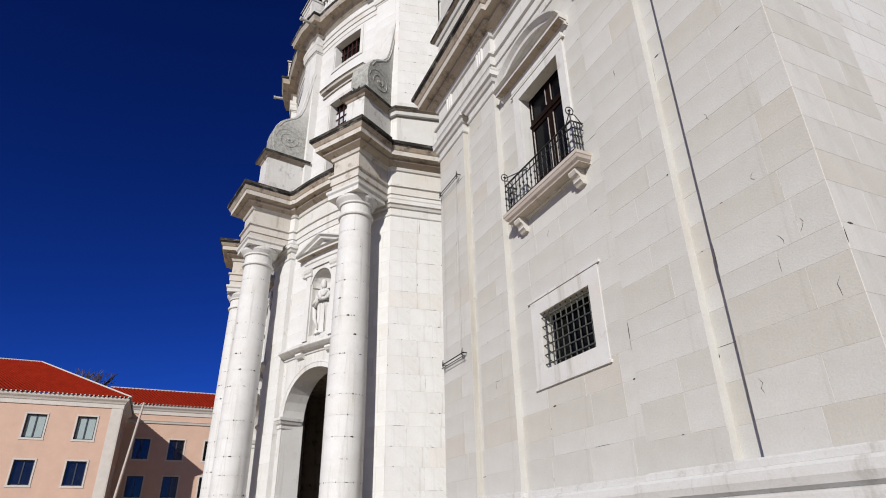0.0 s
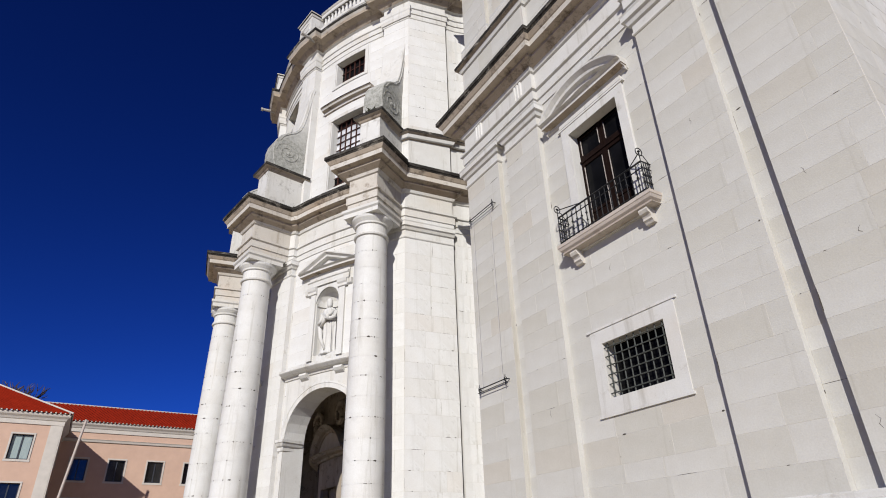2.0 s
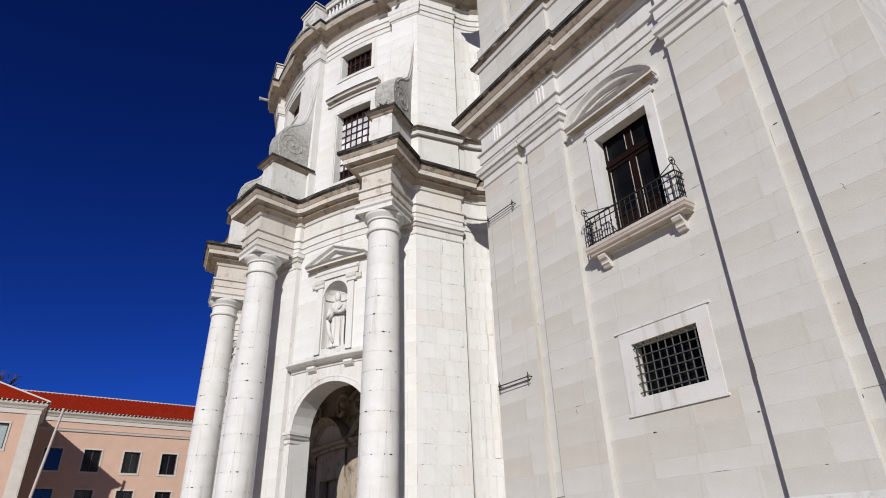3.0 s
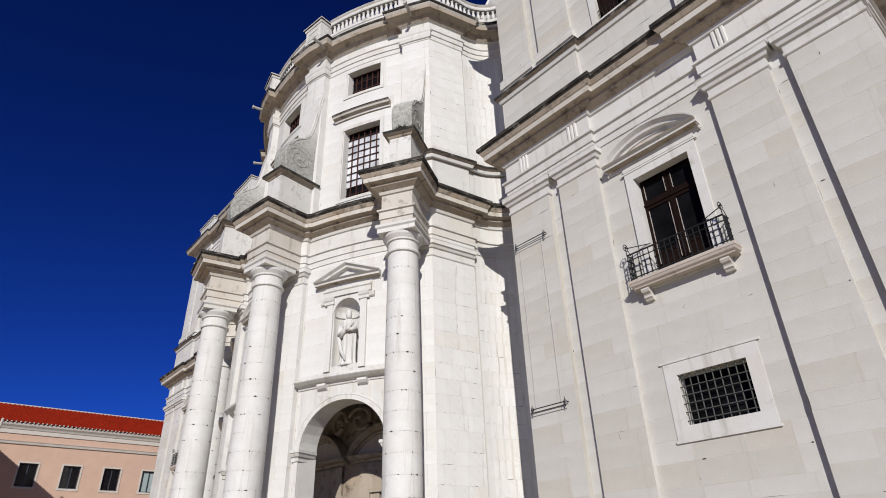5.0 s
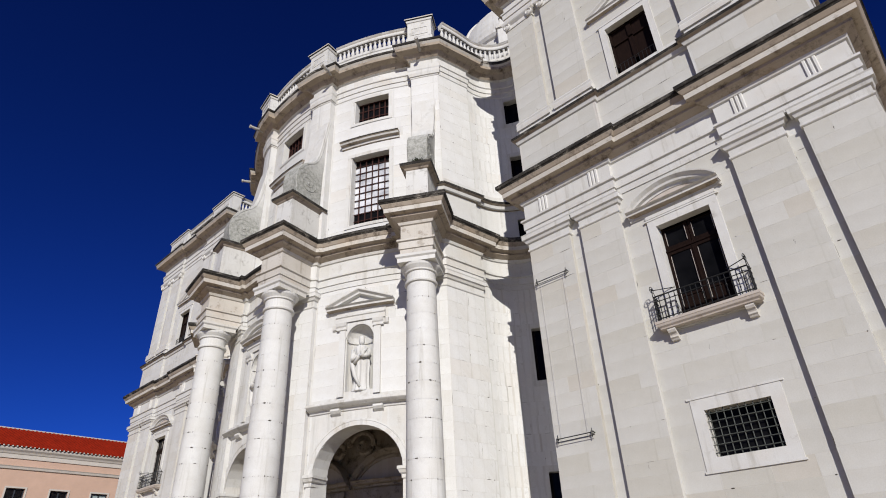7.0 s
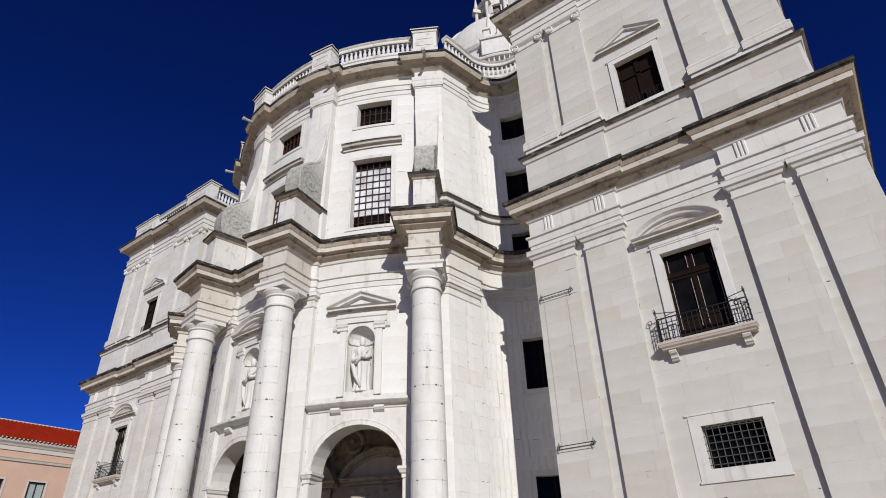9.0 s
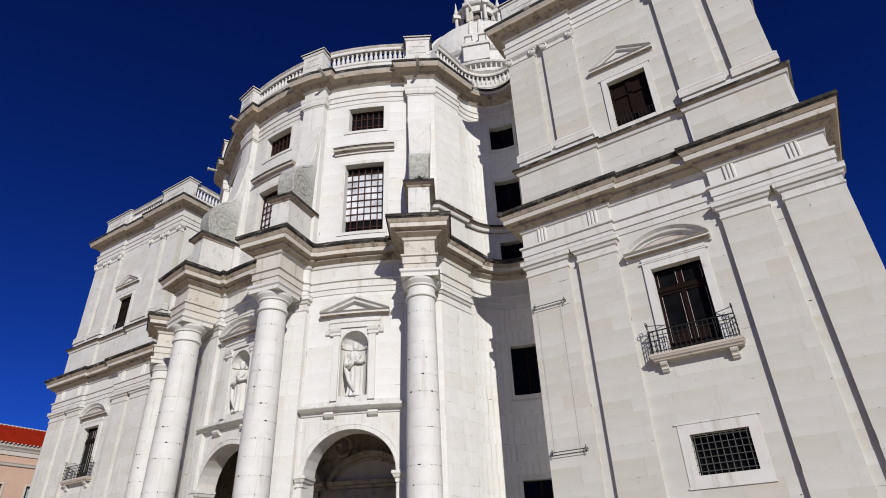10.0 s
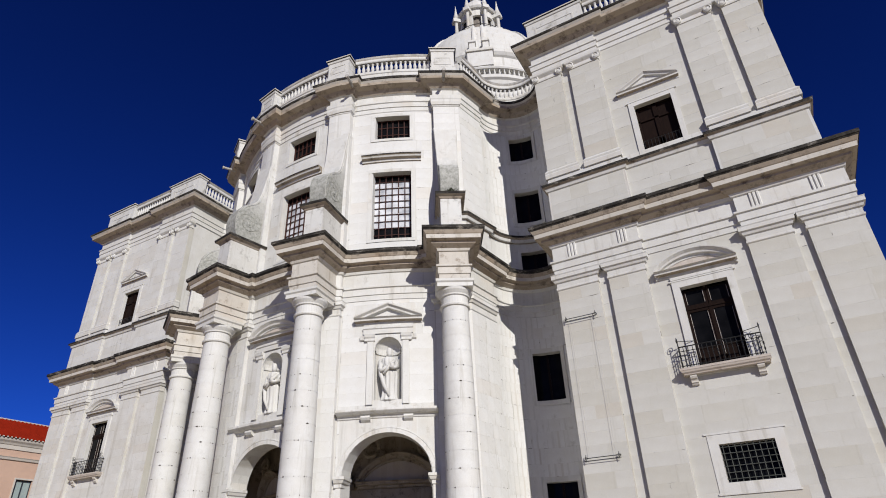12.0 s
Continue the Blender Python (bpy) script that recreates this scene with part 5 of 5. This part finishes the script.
on_bays(portal)

# ---- weeds on the ledges ----
weed_green = plain("weed_green", (0.06, 0.075, 0.03), 0.8)


def weed(x, y, z, size, seed):
    r, p = random.Random(seed), Lump()
    for k in range(26):
        a, up, ln = r.uniform(0, 6.28), r.uniform(0.3, 1.0), size * r.uniform(0.5, 1.0)
        d = Vector((math.cos(a), math.sin(a), up)) * ln
        s = Vector((-math.sin(a), math.cos(a), 0)) * size * 0.07
        b = Vector((r.uniform(-0.4, 0.4) * size, r.uniform(-0.2, 0.2) * size, 0))
        p.quad(b - s, b + s, b + d * 0.6 + s, b + d, b + d * 0.6 - s)
    ob = p.make("weed", weed_green)
    ob.location = (x, y, z)
    tagged(ob, "small dark weed rooted on a weathered stone ledge", "weed", "weeds")


for th, rr, z, size, sd in ((31.7, 22.9, 23.82, 0.36, 1), (31.0, 22.92, 23.82, 0.3, 2), (28.0, 21.3, 20.83, 0.5, 3), (12.6, 21.3, 20.83, 0.34, 4), (9.2, 22.9, 23.82, 0.2, 5)):
    q = bow(th, rr)
    weed(q.x, q.y, z, size, sd)

# ---- chipped places and cracks on the near tower ----
cr = random.Random(21)
for x, z, ln, y in ((8.33, 6.58, 0.22, YP), (7.93, 6.5, 0.2, YP), (7.73, 7.84, 0.16, YP), (8.6, 5.4, 0.3, YP), (7.2, 9.6, 0.2, YP), (6.9, 4.3, 0.25, YP), (1.2, 9.9, 0.2, 0.3), (-1.9, 6.2, 0.2, YP),
                    (-4.2, 30.2, 0.5, YP), (7.6, 29.8, 0.5, YP), (5.0, 12.6, 0.2, YP), (-4.4, 12.2, 0.18, YP)):
    p = Lump()
    pts = [(x + cr.uniform(-0.04, 0.04) + (k - 1.5) * ln * 0.3 * cr.choice((-1, 1)) * 0.25, y - 0.006, z + (k - 1.5) * ln * 0.33) for k in range(4)]
    p.tube(pts, [0.002, 0.005, 0.004, 0.0015], 4)
    tagged(p.make("crack", gap_dark), "short dark crack in the pale stone face", "crack", "cracks in the stone")

# ---- dome ----
DX, DY = AX, 32.0
dome = thing("dome", "white stone dome with ribs and a small pinnacled lantern", "dome", at=(DX, DY, 0))
ZC, RS = 64.7, 10.5
p = Lump()
p.lathe(ID, [(12.6, 35.3), (12.6, 50.0), (11.2, 50.2), (10.9, 50.4), (10.9, 56.9), (11.2, 57.1), (11.4, 57.7), (11.7, 57.9), (11.7, 58.4), (10.4, 58.5)], 64)
p.make("drum", stone, dome)
for k in range(110):
    a = 2 * math.pi * k / 110
    ob = new("baluster", bal_data)
    ob.parent, ob.location = dome, (11.3 * math.cos(a), 11.3 * math.sin(a), 58.4)
p = Lump()
p.lathe(ID, [(11.0, 59.6), (11.55, 59.6), (11.65, 59.8), (11.6, 60.0), (11.0, 60.0)], 64)
p.make("ring_rail", stone, dome)
shell = [(RS * math.cos(e), ZC + RS * math.sin(e)) for e in [radians(-2 + 73 * i / 14) for i in range(15)]]
p = Lump()
p.lathe(ID, [(10.75, 58.5), (10.75, 62.4), (11.0, 62.6), (11.25, 63.0), (11.25, 63.5), (10.7, 63.8)] + shell + [(2.0, 75.0)], 64)
p.make("shell", stone, dome)
for k in range(8):
    m = pose(0, 0, 0, 0, 0, 45 * k + 22.5)
    for side in (-0.62, 0.62):
        p = Lump()
        p.solid([[m @ Vector((r + 0.16, side - 0.22, z + 0.05)), m @ Vector((r + 0.22, side, z + 0.08)), m @ Vector((r + 0.16, side + 0.22, z + 0.05)), m @ Vector((r - 0.2, side + 0.22, z)), m @ Vector((r - 0.2, side - 0.22, z))] for r, z in shell])
        p.make("rib", stone, dome)
    p = Lump()
    p.box(m, 10.2, 11.7, -1.7, 1.7, 60.0, 62.6, c=0.1)
    p.box(m, 10.0, 11.9, -1.85, 1.85, 62.55, 62.9, c=0.1)
    p.make("dome_pedestal", stone, dome)
    for s in (-0.9, 0.9):
        p = Lump()
        p.solid([[m @ Vector((10.8 + u * w * 1.4, s + v * w, z)) for u, v in ((-1, -1), (1, -1), (1, 1), (-1, 1))] for w, z in ((0.55, 62.9), (0.55, 63.4), (0.42, 63.5), (0.38, 64.6), (0.52, 64.7), (0.52, 65.0))])
        p.make("dome_block", stone, dome)
p = Lump()
p.lathe(ID, [(4.4, 74.2), (4.4, 75.6), (3.2, 75.7), (3.1, 76.2)], 32)
p.make("lantern_base", stone, dome)
lan = Lump()
sheet = lambda s, z, d: ((2.9 - d) * math.sin(radians(s)), -(2.9 - d) * math.cos(radians(s)), z)
wall(lan, sheet, -180, 180, 75.8, 81.6, 0.4, [(c - 13, c + 13, 77.2, 80.2) for c in range(-157, 180, 45)], 7.5)
lan.lathe(ID, [(3.3, 81.6), (3.5, 81.9), (3.3, 82.3), (2.9, 82.4), (2.7, 83.6), (2.0, 84.8), (1.0, 85.5), (0.6, 85.7), (0.6, 87.0), (0.9, 87.2), (0.7, 88.2), (0.0, 89.1)], 24)
lan.make("lantern", stone, dome)
# added dark core that stands for the shade inside the lantern
p = Lump()
p.lathe(ID, [(2.3, 76.0), (2.3, 81.4)], 16)
p.make("lantern_dark", shade_dark, dome)
for k in range(8):
    m = pose(0, 0, 0, 0, 0, 45 * k)
    p = Lump()
    p.box(m, -0.42, 0.42, -4.1, -2.8, 75.4, 76.6, c=0.05)
    p.lathe(m @ pose(0, -3.6, 0), [(0.36, 76.6), (0.3, 76.8), (0.26, 80.3), (0.36, 80.6)], 10)
    p.box(m, -0.5, 0.5, -4.2, -2.7, 80.6, 81.3, c=0.06)
    p.lathe(m @ pose(0, -3.6, 0), [(0.42, 81.3), (0.3, 81.6), (0.42, 82.0), (0.3, 82.4), (0.16, 83.4), (0.05, 84.6), (0.0, 84.7)], 10)
    p.make("pinnacle", stone, dome)
rr = Lump()
rr.tube([(4.3 * math.cos(i * math.pi / 24), 4.3 * math.sin(i * math.pi / 24), 76.5) for i in range(49)], 0.06, 5)
rr.make("iron_rail", iron, dome)

# ---- pink building beyond the square ----
pb = thing("pink_building", "pink rendered building with a red tiled hip roof", "building")
FX, BX, YC = -65.0, -75.0, -14.2     # projecting block, set-back wing, their corner


def facade(name, f, s0, s1, holes):
    p = Lump()
    wall(p, f, s0, s1, GROUND, 18.3 if name == "wall_wing" else 17.0, 0.5, holes)
    p.make(name, pink, pb)


def pane_window(f, s0, s1, z0, z1, drawn):
    w = new("window")
    w.parent = pb
    for a, b, za, zb in ((s0 - 0.17, s1 + 0.17, z1 + 0.01, z1 + 0.17), (s0 - 0.22, s1 + 0.22, z0 - 0.22, z0 - 0.01), (s0 - 0.17, s0 - 0.01, z0, z1), (s1 + 0.01, s1 + 0.17, z0, z1)):
        p = Lump()
        wall(p, lambda s, z, d: f(s, z, d - 0.06), a, b, za, zb, 0.2)
        p.make("surround", white_trim, w)
    p = Lump()
    mid = (s0 + s1) / 2
    for a, b, za, zb in ((s0, s0 + 0.1, z0, z1), (s1 - 0.1, s1, z0, z1), (mid - 0.06, mid + 0.06, z0, z1), (s0, s1, z0, z0 + 0.1), (s0, s1, z1 - 0.1, z1)):
        wall(p, lambda s, z, d: f(s, z, d + 0.22), a, b, za, zb, 0.06)
    p.make("frame", frame_dark, w)
    p = Lump()
    p.quad(f(s0, z0, 0.3), f(s1, z0, 0.3), f(s1, z1, 0.3), f(s0, z1, 0.3))
    p.make("pane", curtain if drawn else clear_glass, w)


front = lambda s, z, d: (FX - d, s, z)
back = lambda s, z, d: (BX - d, s, z)
flank = lambda s, z, d: (s, YC - d, z)
fh = [(y, y + 1.9, z, z + 2.5) for y in (-18.45, -23.35, -28.25, -33.15, -38.05) for z in (12.75, 7.95, 3.1)]
bh = [(y, y + 1.85, z, z + 2.5) for y in (-12.75, -8.6, -4.2, 0.2, 4.6, 9.0, 13.4, 17.8) for z in (12.0, 7.45, 3.0)]
kh = [(-70.6, -69.2, z, z + 2.4) for z in (12.75, 7.95)]
facade("wall_front", front, -45.0, YC, fh)
facade("wall_wing", back, YC, 40.0, bh)
facade("wall_flank", flank, -75.4, FX, kh)
for h in fh:
    pane_window(front, *h, h[2] > 12)
for h in bh:
    pane_window(back, *h, h[2] > 11 and h[0] > 3)
for h in kh:
    pane_window(flank, *h, False)
p = Lump()
wall(p, lambda s, z, d: front(s, z, d - 0.08), YC - 1.1, YC, GROUND, 16.3, 0.2)
wall(p, lambda s, z, d: flank(s, z, d - 0.08), FX - 0.02, FX + 0.08, GROUND, 16.3, 0.1)
p.make("corner_strip", white_trim, pb)
MOULD = [(0.0, 16.3), (0.12, 16.32), (0.12, 16.75), (0.2, 16.8), (0.3, 17.0), (0.5, 17.2), (0.55, 17.35), (0.55, 17.45), (0.0, 17.5)]
corn = Lump()
sweep(corn, [Vector(q) for q in ((BX, YC), (FX, YC), (FX, -45.0))], MOULD)
sweep(corn, [Vector((BX, 40.0)), Vector((BX, YC - 0.1))], [(o, z + 1.3) for o, z in MOULD])
corn.make("cornice", white_trim, pb)
band = Lump()
sweep(band, [Vector((BX, 40.0)), Vector((BX, YC))], [(0.0, 16.45), (0.16, 16.5), (0.22, 16.7), (0.3, 16.8), (0.0, 16.86)])
band.make("band", white_trim, pb)


def tiled(p0, p1, top0, top1, name):
    """A roof slope as ridged tiles running from eaves to ridge."""
    p0, p1, top0, top1 = (Vector(q) for q in (p0, p1, top0, top1))
    n = max(4, round((p1 - p0).length / 0.44))
    lump = Lump()
    up = (p1 - p0).cross(top0 - p0).normalized()
    if up.z < 0:
        up = -up
    for i in range(n):
        a, b, m = i / n, (i + 0.5) / n, (i + 1) / n
        pts = []
        for u, hgt in ((a, 0.0), (a + 0.12 / n, 0.11), (a + 0.3 / n, 0.14), (a + 0.48 / n, 0.11), (a + 0.58 / n, 0.0), (m, 0.0)):
            pts.append((p0.lerp(p1, u) + up * hgt, top0.lerp(top1, u) + up * hgt))
        for k, (q, r) in enumerate(zip(pts, pts[1:])):
            # the groove and the rib side next to it take the shade colour
            lump.quad(q[0], r[0], r[1], q[1], slot=1 if k > 2 else 0)
    tagged(lump.make(name, [roof_red, roof_channel_shade], pb), kind="stuff")
    ends = Lump()
    for i in range(n):
        c = p0.lerp(p1, (i + 0.4) / n) + up * 0.03
        ends.box(Matrix.Translation(c), -0.08, 0.08, -0.07, 0.07, -0.06, 0.06)
    tagged(ends.make("tile_ends", white_trim, pb), kind="stuff")


EZ = 17.5
tiled((FX + 0.65, -45, EZ), (FX + 0.65, YC + 0.65, EZ), (FX - 7, -45, 22.6), (FX - 7, YC - 10.5, 22.6), "roof_front")
tiled((FX + 0.65, YC + 0.65, EZ), (BX - 4, YC + 0.65, EZ), (FX - 7, YC - 10.5, 22.6), (BX - 4, YC - 10.5, 22.6), "roof_hip")
tiled((BX + 0.65, YC + 0.3, EZ + 1.3), (BX + 0.65, 40, EZ + 1.3), (BX - 3.5, YC - 3, 21.5), (BX - 3.5, 40, 21.5), "roof_wing")
p = Lump()
p.tube([(FX + 0.7, YC + 0.7, EZ + 0.1), (FX - 7, YC - 10.5, 22.7), (FX - 7, -45, 22.7)], 0.09, 8)
p.tube([(BX - 3.5, YC - 3, 21.58), (BX - 3.5, 40, 21.58)], 0.1, 8)
p.make("ridge", white_trim, pb)
p = Lump()
p.quad((BX - 3.5, YC - 3, 21.45), (BX - 3.5, 40, 21.45), (BX - 14, 40, 15), (BX - 14, YC - 3, 15))
p.quad((FX - 7, -45, 22.55), (FX - 7, YC - 10.5, 22.55), (FX - 16, YC - 10.5, 16), (FX - 16, -45, 16))
p.make("roof_back", roof_red, pb)
# rain pipe and lamp pole by the corner
pole = thing("street_pole", "slim pale leaning pole before the pink building", "pole")
p = Lump()
p.tube([(-65.6, -13.75, GROUND), (-65.6, -13.65, 1.5), (-65.6, -12.15, 17.3)], [0.19, 0.16, 0.13], 10)
p.make("shaft", plain("grey_pole_paint", (0.38, 0.33, 0.30), 0.6), pole)


# ---- bare tree behind the roof ----
def bare_tree(x, y, z, height, seed):
    r = random.Random(seed)
    t = thing("bare_tree", "leafless tree showing above the red roof", "tree", "trees behind the roof")
    lump, twigs = Lump(), Lump()

    def limb(at, way, length, rad, depth):
        mid = at + way * length * 0.5 + Vector((r.uniform(-1, 1), r.uniform(-1, 1), r.uniform(-0.3, 0.6))) * length * 0.08
        end = at + way * length + Vector((0, 0, 0.05 * length))
        (lump if depth < 3 else twigs).tube([at, mid, end], [rad, rad * 0.8, rad * 0.6], 5 if depth < 3 else 3)
        if depth < 7:
            for k in range(3 if depth < 6 else 2):
                d = (way + Vector((r.uniform(-1, 1), r.uniform(-1, 1), r.uniform(-0.35, 0.7))) * 0.75).normalized()
                limb(at.lerp(end, r.uniform(0.65, 1.0)), d, length * r.uniform(0.6, 0.8), max(rad * 0.62, 0.055), depth + 1)
    limb(Vector((x, y, z)), Vector((0, 0, 1)), height * 0.34, height * 0.025, 0)
    lump.make("trunk", bark, t)
    twigs.make("crown", bark, t)


bare_tree(-95, -21.5, GROUND, 26.3, 3)
bare_tree(-96, -27.5, GROUND, 25.0, 5)
bare_tree(-94, -22.6, GROUND, 25.6, 8)
bare_tree(-97, -20.2, GROUND, 26.0, 12)
